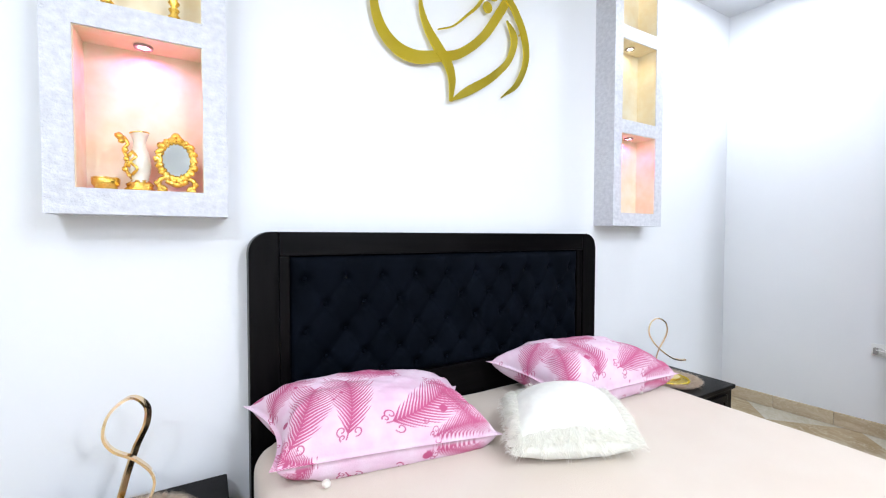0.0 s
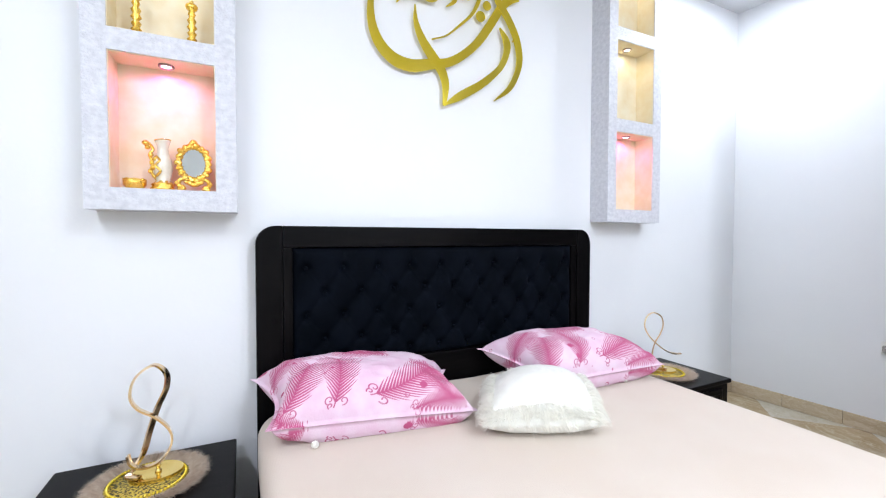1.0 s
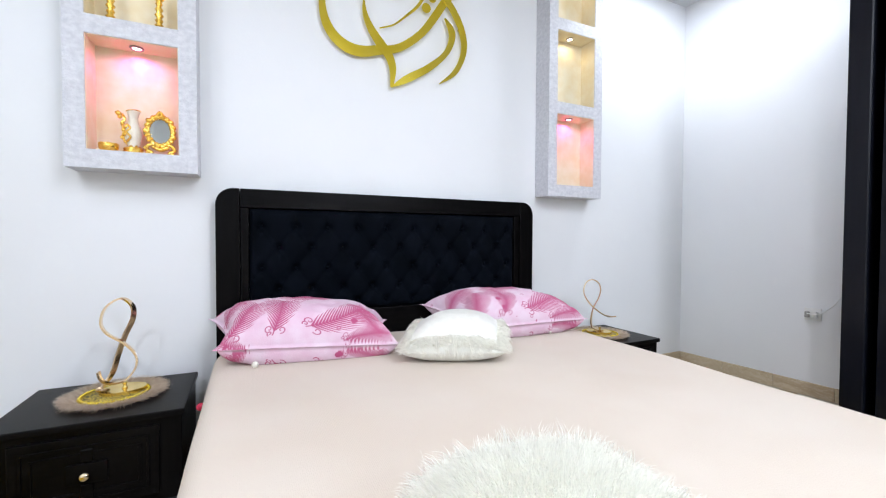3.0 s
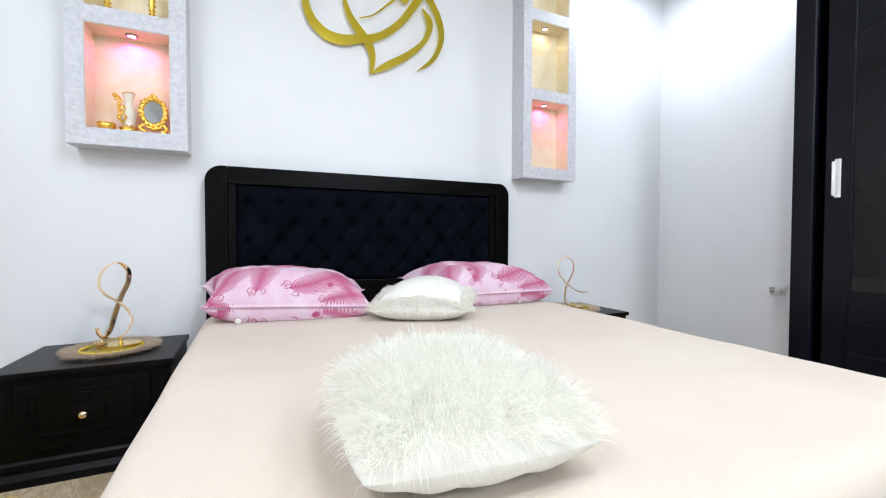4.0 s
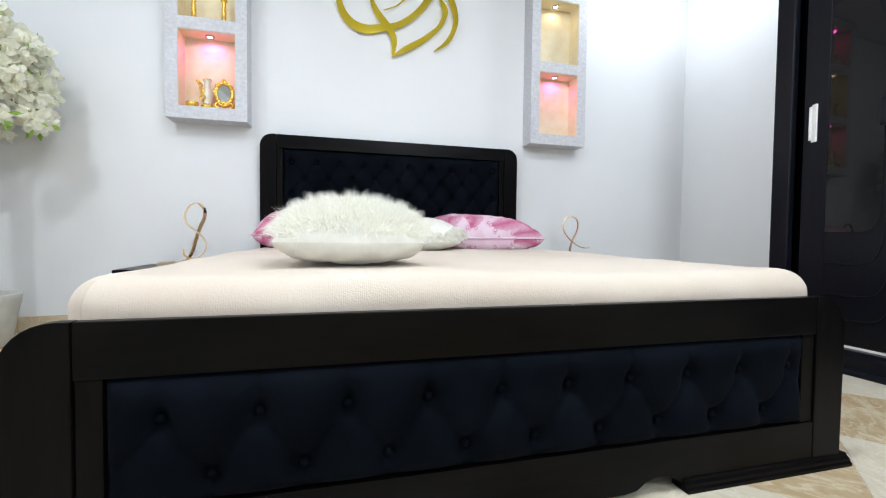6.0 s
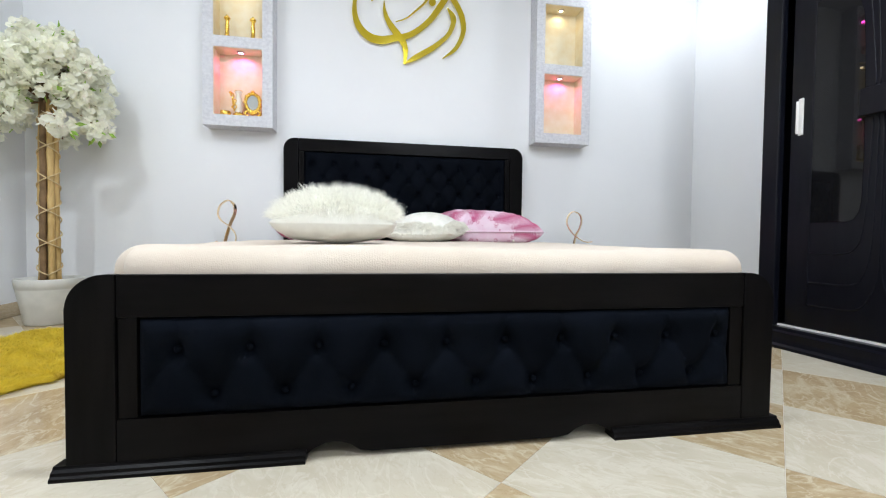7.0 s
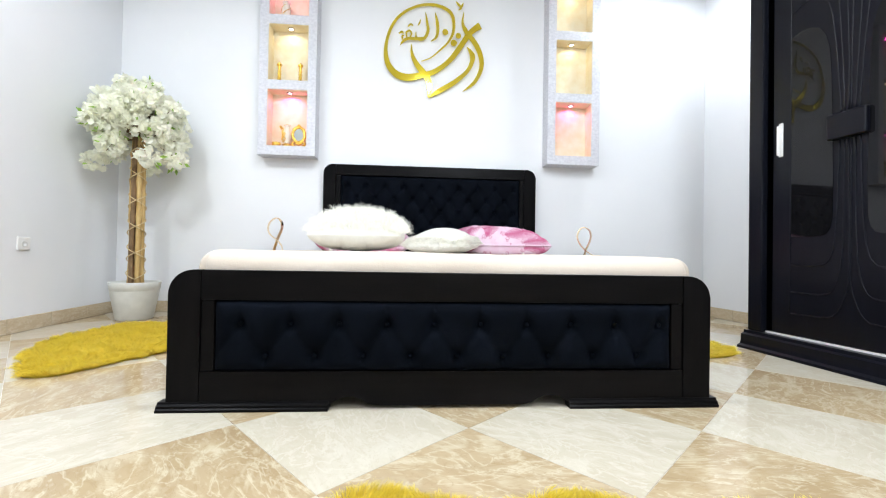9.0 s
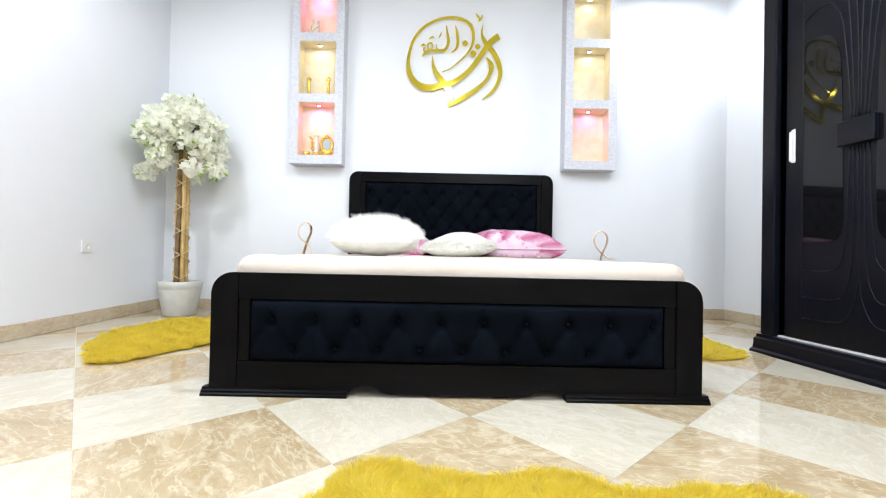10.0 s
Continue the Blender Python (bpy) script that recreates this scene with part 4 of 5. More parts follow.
# ---- rugs ----
def rug(name, cx, cy, rx, ry, turn, seed, hairs, label, lobes=()):
    """A hide-shaped shaggy rug: a thin domed hide and its hair."""
    r = thing(name, label, "rug", (cx, cy, 0), turn, group="yellow fur rugs round the bed")
    rng = np.random.default_rng(seed)
    ph = rng.uniform(0, 6.28, 5)

    def reach(a):
        if lobes:
            deg = np.degrees(a) % 360
            return 0.90 + 0.02 * np.sin(11 * a + ph[1]) + sum(h * np.exp(-((deg - at) / wd) ** 2) for at, h, wd in lobes)
        return 1 + 0.10 * np.sin(2 * a + ph[0]) + 0.09 * np.sin(3 * a + ph[1]) + 0.06 * np.sin(5 * a + ph[2]) + 0.035 * np.sin(8 * a + ph[3])

    bm = bmesh.new()
    rings = []
    for s, z in ((1.0, 0.001), (0.985, 0.010), (0.9, 0.016), (0.6, 0.019), (0.25, 0.02)):
        rings.append([bm.verts.new((rx * s * reach(a) * math.cos(a), ry * s * reach(a) * math.sin(a), z)) for a in (2 * math.pi * k / 72 for k in range(72))])
    for a, b in zip(rings, rings[1:]):
        for k in range(72):
            bm.faces.new((a[k], a[(k + 1) % 72], b[(k + 1) % 72], b[k]))
    bm.faces.new(rings[0][::-1])
    bm.faces.new(rings[-1])
    part("hide", bm, YELLOW_FUR, r, "", True)
    a, s = rng.uniform(0, 2 * np.pi, hairs), np.sqrt(rng.uniform(0, 1, hairs))
    s[: hairs // 5] = rng.uniform(0.93, 1.0, hairs // 5)
    spots = np.stack([rx * s * reach(a) * np.cos(a), ry * s * reach(a) * np.sin(a), 0.006 + 0.012 * np.sqrt(np.clip(1 - s, 0, 1))], 1)
    tuft = np.stack([np.sin(spots[:, 0] * 31 + ph[0] + 3 * np.sin(spots[:, 1] * 17)), np.sin(spots[:, 1] * 29 + ph[1] + 3 * np.sin(spots[:, 0] * 19)), np.zeros(hairs)], 1) * (0.55 if lobes else 0.85)
    out = np.stack([np.cos(a), np.sin(a), np.zeros(hairs)], 1) * (s ** 3)[:, None] * 0.9
    n = np.stack([np.zeros(hairs), np.zeros(hairs), np.full(hairs, 0.5 if lobes else 0.75)], 1) + tuft + out
    fur("long_fur", YELLOW_FUR, spots, n, 0.050 if lobes else 0.054, 0.0013 if lobes else 0.0018, (0.3, 0.1, 0), r, "long mustard-yellow fur", 0.24, 0.25, seed, 22, 0.4)
    return r


rug("fur_rug", -0.72, 0.63, 0.40, 0.56, 14, 31, 60000, "mustard-yellow long-haired fur rug beside the bed")
rug("fur_rug", 2.40, 0.70, 0.32, 0.46, -14, 45, 14000, "mustard-yellow long-haired fur rug beside the wardrobe")
rug("fur_rug", 1.15, -1.45, 0.72, 0.46, 0, 52, 110000, "mustard-yellow long-haired fur rug before the footboard",
    [(142, 0.14, 12), (116, 0.33, 13), (86, 0.14, 10), (48, 0.27, 16), (20, 0.1, 12), (200, 0.2, 20), (250, 0.15, 20), (310, 0.2, 20)])


# ---- potted blossom tree ----
POT = material("pale_grey_pot", (0.62, 0.62, 0.58), 0.45, other=(0.56, 0.56, 0.52), scale=14, bump=0.06)
CANE = material("bamboo_cane", (0.42, 0.26, 0.08), 0.5, other=(0.58, 0.40, 0.16), scale=12, stretch=(3, 3, 0.6), bump=0.2, fine=60)
DARK_CANE = material("dark_bark", (0.13, 0.075, 0.03), 0.7, other=(0.22, 0.13, 0.06), scale=16, bump=0.3)
ROPE = material("jute_cord", (0.66, 0.52, 0.30), 0.9, other=(0.54, 0.41, 0.22), scale=90, bump=0.4)
SOIL = material("brown_moss", (0.10, 0.07, 0.04), 0.95, other=(0.16, 0.12, 0.07), scale=40, bump=0.5)
PETAL = hair_material("cream_petals", (0.965, 0.965, 0.83), (0.98, 0.98, 0.90), 0.7)
LEAF = hair_material("green_leaves", (0.24, 0.45, 0.05), (0.42, 0.64, 0.14), 0.5)

tree = thing("blossom_tree", "artificial tree of cream blossoms on roped canes in a pot", "potted tree", (-1.215, 1.42, 0))
bm = bmesh.new()
lathe(bm, [(r * 0.9, z) for r, z in [(0.122, 0.0), (0.131, 0.008), (0.172, 0.215), (0.173, 0.220), (0.1755, 0.222), (0.182, 0.274), (0.180, 0.279), (0.172, 0.276), (0.160, 0.225), (0.02, 0.225)]], 40)
part("pot", bm, POT, tree, "pale grey tapered plastic pot", True)
bm = bmesh.new()
lathe(bm, [(0.141, 0.226), (0.141, 0.245), (0.1, 0.252), (0.01, 0.255)], 24)
part("soil", bm, SOIL, tree, "", True)
rng = random.Random(4)
for k in range(6):
    a = k * math.pi / 3 + 0.3
    bm = bmesh.new()
    x, y = 0.036 * math.cos(a), 0.036 * math.sin(a)
    line = smooth_line([(x * 1.1, y * 1.1, 0.25), (x + rng.uniform(-0.006, 0.006), y, 0.55), (x, y + rng.uniform(-0.006, 0.006), 0.85), (x * 0.85, y * 0.85, 1.15), (x * 0.7, y * 0.7, 1.36)], 7)
    thickness = [0.017 + rng.uniform(-0.001, 0.001) + (0.003 if i % 6 == 0 else 0) for i in range(len(line))]
    sweep(bm, line, thickness, thickness, sides=8)
    part("cane", bm, DARK_CANE if k == 4 else CANE, tree, "", True)
for k in range(5):
    z = 0.30 + 0.195 * k
    for s in (-1, 1):
        bm = bmesh.new()
        sweep(bm, [((0.058 - 0.002 * k) * math.cos(s * q * 0.262 - 1.05), (0.058 - 0.002 * k) * math.sin(s * q * 0.262 - 1.05), z + 0.0081 * q + 0.003 * s) for q in range(25)], 0.0040, 0.0040, sides=6)
        part("cord", bm, ROPE, tree, "", True)
rs = np.random.default_rng(12)
limbs = bmesh.new()
petals, petal_faces, leaves, leaf_faces = [], [], [], []
centres = []
for k in range(84):
    d = rs.normal(0, 1, 3)
    d /= np.linalg.norm(d)
    r = rs.uniform(0.45, 1.0) ** 0.6
    c = np.array([-0.005, 0.0, 1.485]) + d * np.array([0.265, 0.265, 0.255]) * r * (1 + 0.15 * math.sin(3 * math.atan2(d[1], d[0]) + 1))
    if d[2] < -0.35 and math.hypot(c[0], c[1]) < 0.16:
        continue
    c[0], c[1] = max(c[0], -0.30), min(c[1], 0.30)
    centres.append(c)
for side in range(7):
    a = side * 0.9
    centres.append(np.array([0.27 * math.cos(a), 0.22 * math.sin(a), 1.21 + 0.05 * math.sin(3 * a)]))
for c in centres:
    c[0] = max(c[0], -0.30)
    start = np.array([c[0] * 0.12, c[1] * 0.12, 1.30 + 0.2 * rs.uniform()])
    mid = start * 0.45 + c * 0.55 + rs.normal(0, 0.02, 3)
    sweep(limbs, smooth_line([start, mid, c], 3), 0.0035, 0.0035, sides=5)
    for q in range(rs.integers(60, 85)):
        o = rs.normal(0, 1, 3)
        o /= np.linalg.norm(o)
        p = c + o * rs.uniform(0.3, 1.0) ** 0.5 * 0.066 * np.array([1, 1, 0.75])
        side_v = np.cross(o, rs.normal(0, 1, 3))
        side_v /= np.linalg.norm(side_v)
        up = np.cross(side_v, o) * 0.8 + o * 0.6
        w, ln = rs.uniform(0.018, 0.028), rs.uniform(0.030, 0.052)
        i = len(petals)
        petals += [p, p + up * ln * 0.5 + side_v * w, p + up * ln + o * 0.006 + side_v * w * 0.45, p + up * ln + o * 0.006 - side_v * w * 0.45, p + up * ln * 0.5 - side_v * w, p + up * ln * 0.55 - o * 0.004]
        petal_faces += [(i, i + 1, i + 5), (i + 1, i + 2, i + 5), (i + 2, i + 3, i + 5), (i + 3, i + 4, i + 5), (i + 4, i, i + 5)]
    for q in range(rs.integers(1, 5)):
        o = rs.normal(0, 1, 3) + np.array([0, 0, -0.5])
        o /= np.linalg.norm(o)
        p = c + o * 0.065
        side_v = np.cross(o, rs.normal(0, 1, 3))
        side_v /= np.linalg.norm(side_v)
        ln, w = rs.uniform(0.04, 0.065), rs.uniform(0.010, 0.016)
        i = len(leaves)
        leaves += [p, p + o * ln * 0.45 + side_v * w, p + o * ln, p + o * ln * 0.45 - side_v * w, p + o * ln * 0.45 + np.cross(o, side_v) * 0.005]
        leaf_faces += [(i, i + 1, i + 4), (i + 1, i + 2, i + 4), (i + 2, i + 3, i + 4), (i + 3, i, i + 4)]
low = np.array([LEFT + 0.035 + 1.215, -9, -9])
high = np.array([9, BACK - 0.008 - 1.42, 9])
tagged(part("twigs", limbs, DARK_CANE, tree), kind="stuff")
tagged(arrays("blossoms", np.clip(np.array(petals), low, high), petal_faces, PETAL, tree, "cream silk blossoms"), kind="stuff")
tagged(arrays("leaves", np.clip(np.array(leaves), low, high), leaf_faces, LEAF, tree, "small green leaves"), kind="stuff")


# ---- wall calligraphy ----
art = thing("wall_calligraphy", "gold mirror Arabic calligraphy mounted on the wall", "wall art", (0, BACK, 0))
layer = 0


def stroke(*knots):
    """One flat cut-out stroke of changing width: knots of across, down and width in hundredths of the design."""
    global layer
    line = smooth_line(knots, 6)
    bm = bmesh.new()
    near, far = [], []
    y = -0.028 - 0.0006 * (layer % 9)
    for i, k in enumerate(line):
        a, b = line[max(i - 1, 0)], line[min(i + 1, len(line) - 1)]
        d = np.array([b[0] - a[0], b[1] - a[1]])
        d /= np.linalg.norm(d) + 1e-9
        n = np.array([-d[1], d[0]]) * max(k[2], 2) / 2
        pair = []
        for s in (1, -1):
            X, Y = k[0] + s * n[0], k[1] + s * n[1]
            Y -= 11 * min(1, max(0, (Y - 330) / 110))
            x = 0.482 + 0.001715 * X
            pair.append((x, 2.834 - 0.00174 * Y + 0.025 * (x - 1.0)))
        near.append([bm.verts.new((px, y, pz)) for px, pz in pair])
        far.append([bm.verts.new((px, y + 0.006, pz)) for px, pz in pair])
    for i in range(len(line) - 1):
        bm.faces.new((near[i][0], near[i][1], near[i + 1][1], near[i + 1][0]))
        bm.faces.new((far[i][0], far[i + 1][0], far[i + 1][1], far[i][1]))
        for s in (0, 1):
            bm.faces.new((near[i][s], near[i + 1][s], far[i + 1][s], far[i][s]))
    bm.faces.new((near[0][0], far[0][0], far[0][1], near[0][1]))
    bm.faces.new((near[-1][0], near[-1][1], far[-1][1], far[-1][0]))
    part("stroke", bm, GOLD_MIRROR, art)
    layer += 1


def dot(X, Y, r):
    x = 0.482 + 0.001715 * X
    z = 2.834 - 0.00174 * Y + 0.025 * (x - 1.0)
    bm = bmesh.new()
    prism(bm, [(x + 0.00173 * r * math.cos(k * math.pi / 12), z + 0.00174 * r * math.sin(k * math.pi / 12)) for k in range(24)], -0.028, -0.022)
    part("dot", bm, GOLD_MIRROR, art)


stroke((245, 355, 4), (290, 335, 5), (335, 297, 7), (382, 250, 10), (408, 190, 14), (402, 120, 16), (368, 82, 16), (300, 62, 13), (220, 72, 12), (140, 115, 13), (90, 180, 14),
       (66, 260, 15), (64, 330, 22), (84, 392, 30), (125, 434, 36), (180, 447, 36), (240, 434, 32), (300, 418, 28), (352, 383, 26), (402, 332, 26), (450, 265, 27), (488, 208, 27), (520, 178, 30), (546, 162, 36))
stroke((192, 265, 3), (195, 310, 14), (214, 360, 24), (248, 410, 32), (278, 450, 28), (290, 490, 22), (286, 547, 10))
stroke((284, 547, 3), (338, 514, 24), (420, 464, 23), (480, 408, 20), (506, 352, 22), (506, 312, 25), (480, 275, 5))
stroke((460, 95, 3), (454, 150, 12), (475, 197, 23), (515, 246, 25), (545, 300, 25), (557, 360, 23), (546, 418, 20), (516, 470, 17), (460, 513, 3))
stroke((312, 105, 4), (322, 150, 15), (326, 195, 15), (318, 230, 12), (292, 250, 3))
stroke((262, 105, 4), (270, 150, 12), (276, 195, 15), (262, 230, 15), (236, 242, 14), (216, 230, 8), (214, 205, 4))
stroke((238, 140, 3), (232, 158, 8), (224, 172, 3))
stroke((250, 236, 12), (215, 240, 14), (178, 238, 14), (152, 252, 12), (136, 272, 3))
stroke((168, 232, 6), (166, 208, 9), (182, 200, 9), (192, 214, 8), (184, 234, 5))
stroke((172, 178, 4), (186, 166, 9), (200, 172, 4))
stroke((128, 214, 4), (142, 206, 10), (152, 214, 4))
stroke((150, 250, 6), (144, 230, 9), (154, 222, 4))
stroke((418, 42, 3), (432, 58, 10), (446, 74, 9), (432, 86, 3))
stroke((456, 48, 3), (450, 64, 10), (438, 76, 6))
for a in ((365, 200, 15), (433, 217, 14), (410, 254, 16)):
    dot(*a)
for X, Y in ((100, 410), (300, 65), (540, 300), (400, 335)):
    x = 0.482 + 0.001715 * X
    z = 2.834 - 0.00174 * Y + 0.025 * (x - 1.0)
    bm = bmesh.new()
    lathe(bm, [(0.005, 0.0005), (0.005, 0.0215)], 10)
    bmesh.ops.rotate(bm, verts=bm.verts, cent=(0, 0, 0), matrix=Matrix.Rotation(radians(90), 3, "X"))
    bmesh.ops.translate(bm, verts=bm.verts, vec=(x, 0, z))
    part("standoff", bm, GOLD, art)


# ---- ornaments in the niches ----
PORCELAIN = material("ivory_porcelain", (0.78, 0.73, 0.62), 0.22, other=(0.70, 0.64, 0.52), scale=25)
SILVERED = material("mirror_glass", (0.60, 0.63, 0.61), 0.04, 1.0)
RICH_GOLD = material("gilded_relief", (0.86, 0.52, 0.07), 0.24, 1.0, other=(0.92, 0.66, 0.16), scale=60, bump=0.5, fine=140)
SHELF, SHELF2, SHELF3 = 1.4022, 1.9502, 2.4982

def scroll_leaves(bm, spots, r):
    """Small gilded leaves moulded in relief."""
    for k, spot in enumerate(spots):
        made = bmesh.ops.create_icosphere(bm, subdivisions=2, radius=r * (0.8 + 0.4 * ((k * 7) % 5) / 4))["verts"]
        for v in made:
            v.co = Vector((v.co.x, v.co.y * 0.6, v.co.z)) * (1 + 0.45 * noise.noise(v.co * 170 + Vector((k, 0, 0)))) + Vector(spot)


bowl = thing("trinket_bowl", "small gilded bowl with relief rim", "bowl", (-0.308, 1.722, SHELF))
bm = bmesh.new()
lathe(bm, [(0.022, 0), (0.029, 0.004), (0.029, 0.009), (0.035, 0.017), (0.036, 0.034), (0.033, 0.036), (0.029, 0.026), (0.02, 0.012), (0.003, 0.010)], 32)
part("body", bm, RICH_GOLD, bowl, "", True)
bm = bmesh.new()
sweep(bm, [(0.034 * math.cos(k * math.pi / 16), 0.034 * math.sin(k * math.pi / 16), 0.036 + 0.0012 * math.sin(k * 1.57)) for k in range(32)], 0.0025, 0.0025, closed=True, axis=(0, 0, 1), sides=6)
part("rim", bm, GOLD, bowl, "", True)

jug = thing("jug", "ivory porcelain jug with gilded vine and handle", "jug", (-0.222, 1.728, SHELF))
bm = bmesh.new()
lathe(bm, [(0.026, 0.028), (0.021, 0.036), (0.027, 0.06), (0.031, 0.085), (0.027, 0.115), (0.018, 0.142), (0.017, 0.158), (0.022, 0.176), (0.026, 0.186), (0.024, 0.187), (0.015, 0.16)], 32)
part("body", bm, PORCELAIN, jug, "", True)
bm = bmesh.new()
lathe(bm, [(0.040, 0.0), (0.041, 0.008), (0.033, 0.014), (0.036, 0.022), (0.026, 0.030), (0.022, 0.036)], 28)
for v in bm.verts:
    v.co += Vector((noise.noise(v.co * 90), noise.noise(v.co * 90 + Vector((5, 0, 0))), 0.4 * noise.noise(v.co * 90 + Vector((9, 0, 0))))) * 0.006
    v.co.z = max(v.co.z, 0)
part("foot", bm, RICH_GOLD, jug, "gilded scroll foot", True)
bm = bmesh.new()
sweep(bm, smooth_line([(-0.020, -0.004, 0.04), (-0.036, -0.008, 0.07), (-0.030, -0.012, 0.10), (-0.040, -0.008, 0.13), (-0.030, -0.004, 0.150), (-0.042, 0, 0.172), (-0.052, 0.0, 0.166), (-0.046, 0, 0.152)], 6), 0.0055, 0.004, sides=6)
sweep(bm, smooth_line([(-0.018, -0.024, 0.05), (-0.004, -0.033, 0.07), (-0.020, -0.028, 0.09), (-0.006, -0.030, 0.108), (-0.018, -0.02, 0.125)], 6), 0.0045, 0.0035, sides=6)
scroll_leaves(bm, [(x, -0.016, z) for x, z in ((-0.026, 0.05), (-0.037, 0.068), (-0.024, 0.083), (-0.033, 0.10), (-0.02, 0.115), (-0.034, 0.128), (-0.045, 0.155), (-0.050, 0.17))], 0.0085)
part("handle", bm, RICH_GOLD, jug, "gilded vine handle", True)
bm = bmesh.new()
sweep(bm, [(0.0255 * math.cos(k * math.pi / 14), 0.0255 * math.sin(k * math.pi / 14), 0.187 + 0.003 * math.cos(k * math.pi / 14)) for k in range(28)], 0.0022, 0.0022, closed=True, axis=(0, 0, 1), sides=6)
part("lip", bm, GOLD, jug, "", True)

glass = thing("table_mirror", "small oval table mirror in a gilded scroll frame", "mirror", (-0.122, 1.716, SHELF), 0)
bm = bmesh.new()
prism(bm, [(0.039 * math.cos(k * math.pi / 18), 0.108 + 0.052 * math.sin(k * math.pi / 18)) for k in range(36)], -0.002, 0.004)
part("mirror_glass", bm, SILVERED, glass, "oval mirror pane")
bm = bmesh.new()
sweep(bm, [(0.048 * math.cos(k * math.pi / 48), 0, 0.108 + 0.062 * math.sin(k * math.pi / 48)) for k in range(96)],
      [0.009 + 0.0015 * math.sin(k * 1.57) for k in range(96)], [0.011 + 0.0022 * math.cos(k * 1.31) for k in range(96)], closed=True, axis=(0, 1, 0), sides=8)
for v in bm.verts:
    v.co += Vector((noise.noise(v.co * 240), noise.noise(v.co * 240 + Vector((3, 0, 0))), noise.noise(v.co * 240 + Vector((7, 0, 0))))) * 0.0045
scroll_leaves(bm, [(0.053 * math.cos(k * math.pi / 9), -0.005, 0.108 + 0.067 * math.sin(k * math.pi / 9)) for k in range(18)], 0.0098)
part("frame", bm, RICH_GOLD, glass, "gilded scroll frame", True)
def floored(bm):
    for v in bm.verts:
        v.co.z = max(v.co.z, 0.0)
    return bm


for s in (-1, 1):
    bm = bmesh.new()
    sweep(bm, smooth_line([(s * 0.024, 0, 0.05), (s * 0.046, -0.004, 0.042), (s * 0.050, -0.004, 0.022), (s * 0.036, -0.006, 0.016), (s * 0.034, -0.006, 0.006), (s * 0.054, -0.008, 0.007)], 5), 0.008, 0.006, sides=7)
    foot = part("foot", floored(bm), RICH_GOLD, glass, "gilded scroll foot", True)
    for x, z in ((0.055, 0.03), (0.046, 0.01), (0.014, 0.032)):
        bm = bmesh.new()
        scroll_leaves(bm, [(s * x, -0.008, z)], 0.010)
        part("leaf", floored(bm), RICH_GOLD, foot, "", True)
bm = bmesh.new()
sweep(bm, smooth_line([(-0.03, -0.002, 0.040), (0, -0.004, 0.026), (0.03, -0.002, 0.040)], 6), 0.009, 0.006, sides=7)
part("crosspiece", floored(bm), RICH_GOLD, glass, "gilded crosspiece", True)
bm = bmesh.new()
sweep(bm, smooth_line([(-0.014, 0, 0.172), (0, -0.004, 0.190), (0.014, 0, 0.172)], 6), 0.008, 0.005, sides=7)
part("crest", bm, RICH_GOLD, glass, "gilded scroll crest", True)

for x in (-0.295, -0.122):
    c = thing("candlestick", "slender turned gilded candlestick", "candlestick", (x, 1.722, SHELF2), group="candlesticks in the niche")
    bm = bmesh.new()
    lathe(bm, [(r * 1.35, z) for r, z in [(0.024, 0), (0.025, 0.006), (0.016, 0.012), (0.009, 0.018), (0.013, 0.028), (0.007, 0.036), (0.012, 0.050), (0.006, 0.060), (0.013, 0.072), (0.007, 0.084), (0.012, 0.098), (0.006, 0.110),
               (0.010, 0.122), (0.007, 0.132), (0.014, 0.142), (0.016, 0.150), (0.013, 0.158), (0.004, 0.160)]], 20)
    part("stem", bm, RICH_GOLD, c, "", True)
    bm = bmesh.new()
    lathe(bm, [(0.007, 0.1602), (0.007, 0.172), (0.002, 0.173)], 12)
    part("candle_cup", bm, GOLD, c, "", True)

vase = thing("vase", "small ivory porcelain vase with gilded relief", "vase", (-0.250, 1.726, SHELF3))
bm = bmesh.new()
lathe(bm, [(0.028, 0), (0.031, 0.01), (0.026, 0.02), (0.036, 0.05), (0.038, 0.08), (0.03, 0.108), (0.026, 0.118), (0.033, 0.134), (0.031, 0.136), (0.02, 0.118)], 30)
part("body", bm, PORCELAIN, vase, "", True)
bm = bmesh.new()
for k in range(3):
    a0 = k * 2.1
    sweep(bm, [((0.0385 - 0.0007 * abs(q - 9)) * math.cos(a0 + q * 0.16), (0.0385 - 0.0007 * abs(q - 9)) * math.sin(a0 + q * 0.16), 0.03 + 0.0045 * q) for q in range(18)], 0.0035, 0.002, sides=6)
part("relief", bm, RICH_GOLD, vase, "gilded spiral relief", True)


# ---- sockets and cable ----
GREY_PLASTIC = material("grey_plastic", (0.28, 0.27, 0.25), 0.4, other=(0.34, 0.33, 0.31), scale=30)


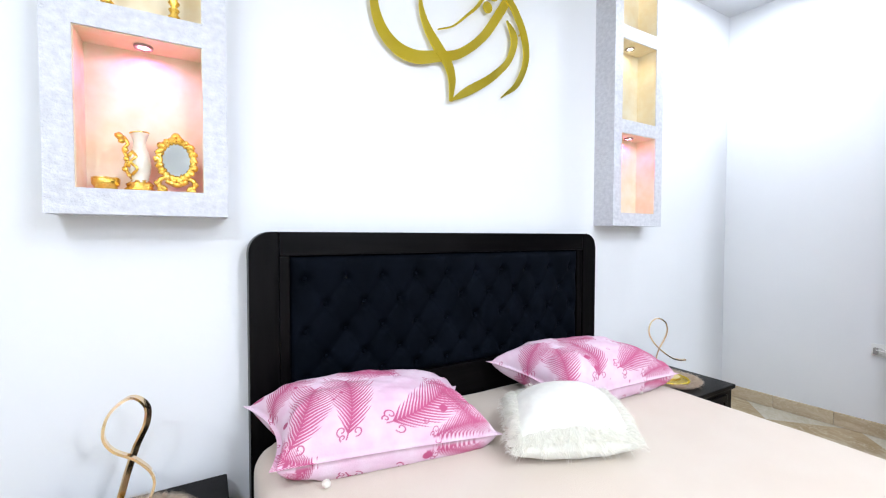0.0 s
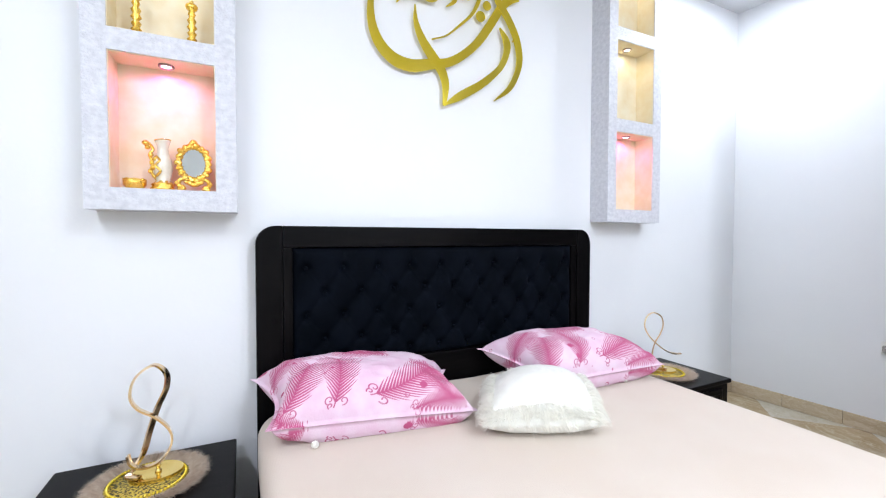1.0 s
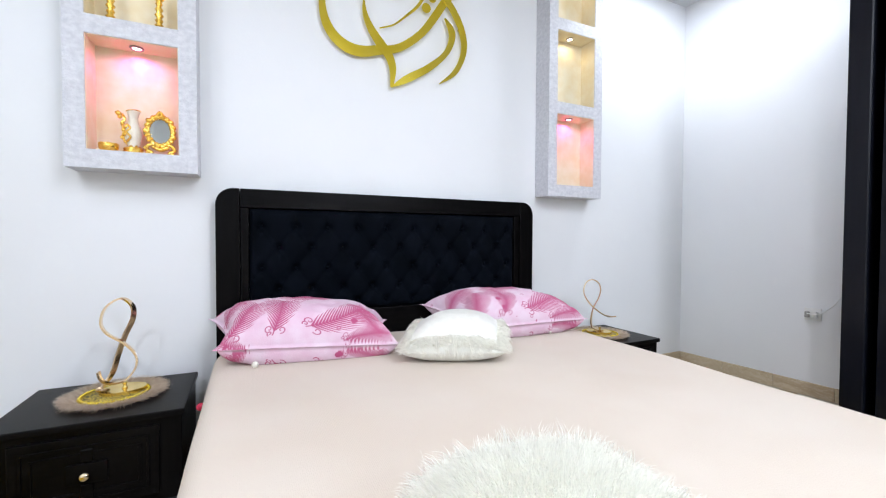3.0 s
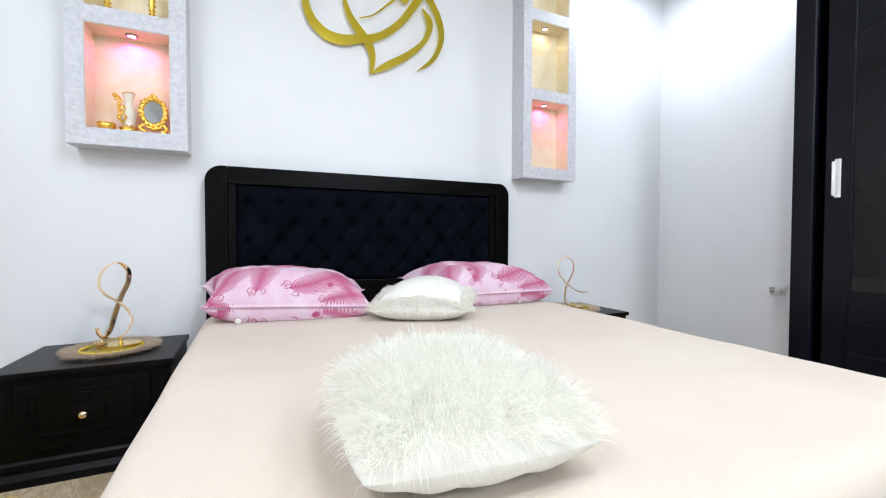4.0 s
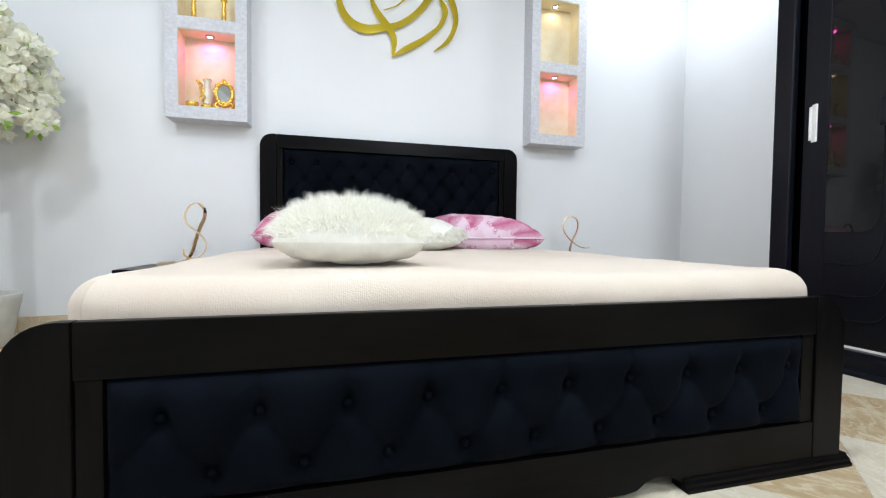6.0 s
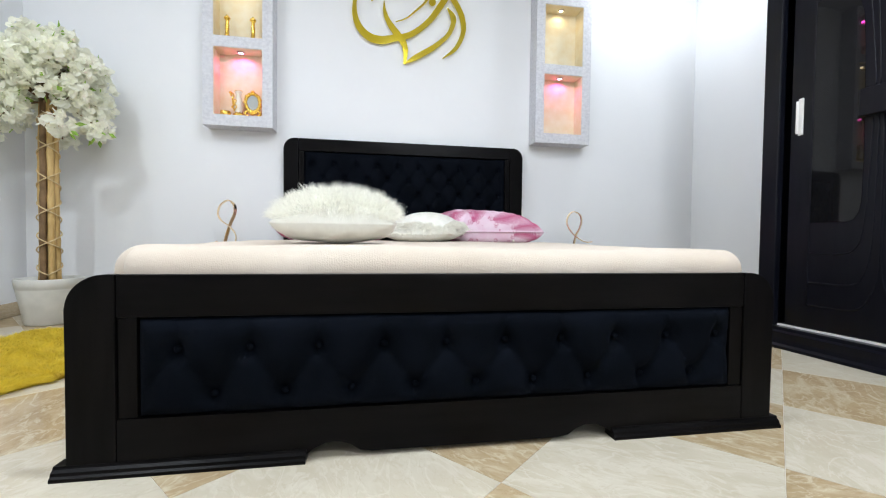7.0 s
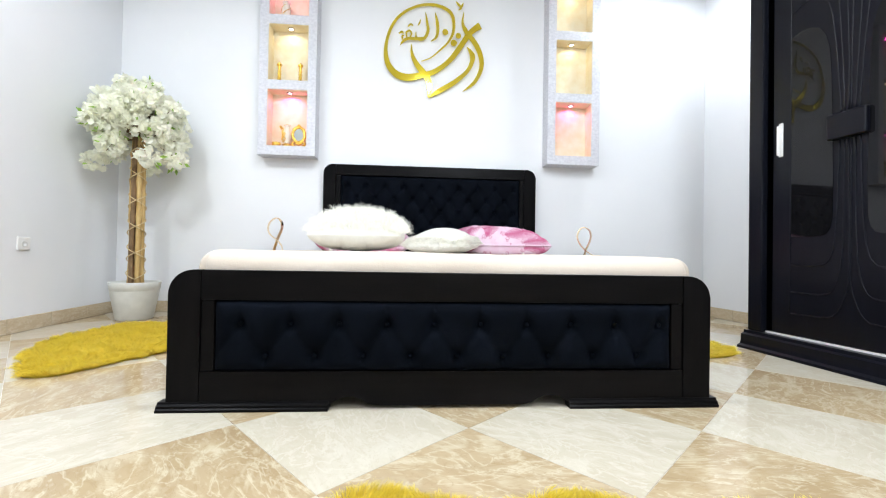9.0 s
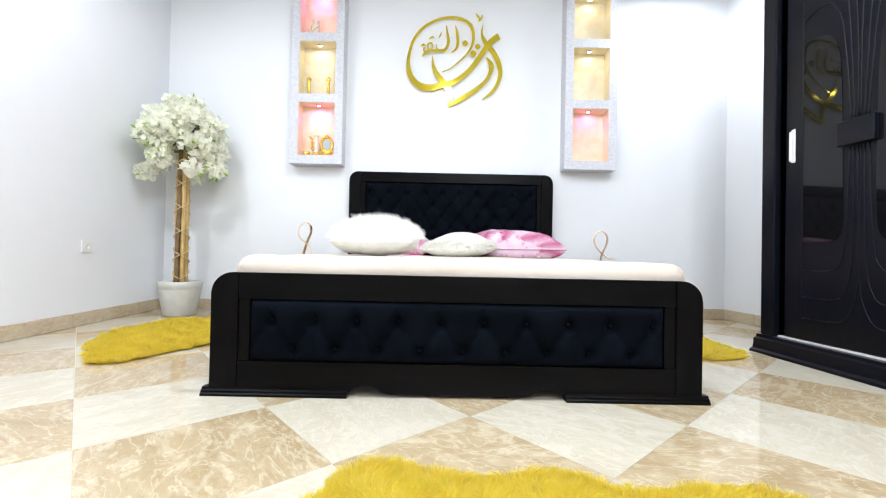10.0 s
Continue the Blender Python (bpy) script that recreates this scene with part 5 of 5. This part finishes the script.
def socket(name, at, turn, label, plugs):
    s = thing(name, label, "socket", at, turn)
    block("plate", -0.045, 0.045, -0.010, -0.0005, -0.04, 0.04, WHITE_PLASTIC, s, 0.003)
    bm = bmesh.new()
    lathe(bm, [(0.020, 0), (0.020, 0.003), (0.017, 0.003), (0.016, 0.001)], 20)
    bmesh.ops.rotate(bm, verts=bm.verts, cent=(0, 0, 0), matrix=Matrix.Rotation(radians(90), 3, "X"))
    bmesh.ops.translate(bm, verts=bm.verts, vec=(0, -0.010, 0))
    part("outlet", bm, WHITE_PLASTIC, s, "", True)
    if plugs:
        for x in (-0.022, 0.02):
            block("plug", x - 0.011, x + 0.011, -0.040, -0.0135, -0.022, 0.018, GREY_PLASTIC if x < 0 else WHITE_PLASTIC, s, 0.004, "plug pushed into the outlet")
    return s


socket("wall_socket", (RIGHT + 0.0586, 0.915, 0.55), 270 + SKEW, "white wall socket with two plugs in it", True)
socket("wall_socket", (LEFT + 0.0598, 0.90, 0.545), 90 + SKEW, "white wall socket plate", False)
bm = bmesh.new()
sweep(bm, smooth_line([(0.038, 0.02, 0.005), (0.045, -0.045, 0.01), (0.02, -0.12, 0.09), (0.012, -0.19, 0.24), (0.012, -0.27, 0.36), (0.012, -0.37, 0.44)], 7), 0.0035, 0.0035, sides=7)
for v in bm.verts:
    v.co = pose(RIGHT + 0.0586, 0.915, 0.55, 0, 0, SKEW) @ Vector((-v.co.x, v.co.y, v.co.z))
tagged(part("power_cable", bm, WHITE_PLASTIC, None, "", True), "thin white power cable running up the wall", "cable")


# ---- floor tiles and skirting ----
def clipped(poly):
    """The part of a flat outline that lies inside the room."""
    c, n = math.cos(radians(SKEW)), math.sin(radians(SKEW))
    for nx, ny, px, py in ((c, n, LEFT - 0.02, BACK), (-c, -n, RIGHT + 0.02, BACK), (0, 1, 0, FRONT - 0.02), (0, -1, 0, BACK + 0.02)):
        out = []
        for a, b in zip(poly, poly[1:] + poly[:1]):
            da, db = nx * (a[0] - px) + ny * (a[1] - py), nx * (b[0] - px) + ny * (b[1] - py)
            if da >= 0:
                out.append(a)
            if da * db < 0:
                t = da / (da - db)
                out.append((a[0] + t * (b[0] - a[0]), a[1] + t * (b[1] - a[1])))
        poly = out
        if len(poly) < 3:
            return []
    return poly


SIDE, GAP, LAY = 0.5014, 0.0013, radians(45 - 3.8)
ux, uy = Vector((math.cos(LAY), math.sin(LAY))), Vector((-math.sin(LAY), math.cos(LAY)))
ORIGIN = Vector((1.034, -0.5865))
shared = {}
for i in range(-11, 12):
    for j in range(-11, 12):
        mid = ORIGIN + (i + 0.5) * SIDE * ux + (j + 0.5) * SIDE * uy
        h = SIDE / 2 - GAP / 2
        corners = [(-h, -h), (h, -h), (h, h), (-h, h)]
        poly = [tuple(mid + a * ux + b * uy) for a, b in corners]
        cut = clipped(poly)
        if not cut:
            continue
        pale = (i + j) % 2 != 0
        whole = len(cut) == 4 and all((Vector(a) - Vector(b)).length < 1e-6 for a, b in zip(cut, poly))
        if whole and pale in shared:
            ob = new("tile", shared[pale])
            ob.parent = floor
        else:
            bm = bmesh.new()
            flat = [((Vector(p) - mid).dot(ux), (Vector(p) - mid).dot(uy)) for p in cut]
            prism(bm, flat, 0.0, -0.008, "xy", 0.0006 if whole else 0)
            ob = part("tile", bm, PALE_TILE if pale else BROWN_TILE, floor)
            if whole:
                shared[pale] = ob.data
        ob.location, ob.rotation_euler = (mid.x, mid.y, 0), (0, 0, LAY)


def skirting(name, start, along, length, out):
    """A row of stone skirting pieces along a wall."""
    s = thing(name, "beige stone skirting tiles along the wall", "baseboard", kind="structure")
    a, n, k, made = Vector(along), Vector(out), 0.0, None
    while k < length - 0.01:
        piece = min(0.332, length - k)
        bm = bmesh.new()
        box(bm, 0, piece - 0.002, 0.0, 0.012, 0.001, 0.092, 0.002, 1)
        if made is None or piece < 0.33:
            ob = part("skirting_tile", bm, SKIRT, s)
            made = made or ob.data
        else:
            bm.free()
            ob = new("skirting_tile", made)
            ob.parent = s
        p = Vector(start) + a * k
        ob.matrix_local = Matrix(((a.x, n.x, 0, p.x), (a.y, n.y, 0, p.y), (0, 0, 1, 0), (0, 0, 0, 1)))
        k += 0.332


skirting("baseboard", (LEFT, BACK - 0.0005), (1, 0), RIGHT - LEFT, (0, -1))
down, inward = (math.sin(radians(SKEW)), -math.cos(radians(SKEW))), (math.cos(radians(SKEW)), math.sin(radians(SKEW)))
skirting("baseboard", (LEFT + 0.0015, BACK - 0.014), down, BACK - FRONT - 0.05, inward)
skirting("baseboard", (RIGHT + 0.0004, BACK - 0.014), down, BACK - 0.60, (-inward[0], -inward[1]))
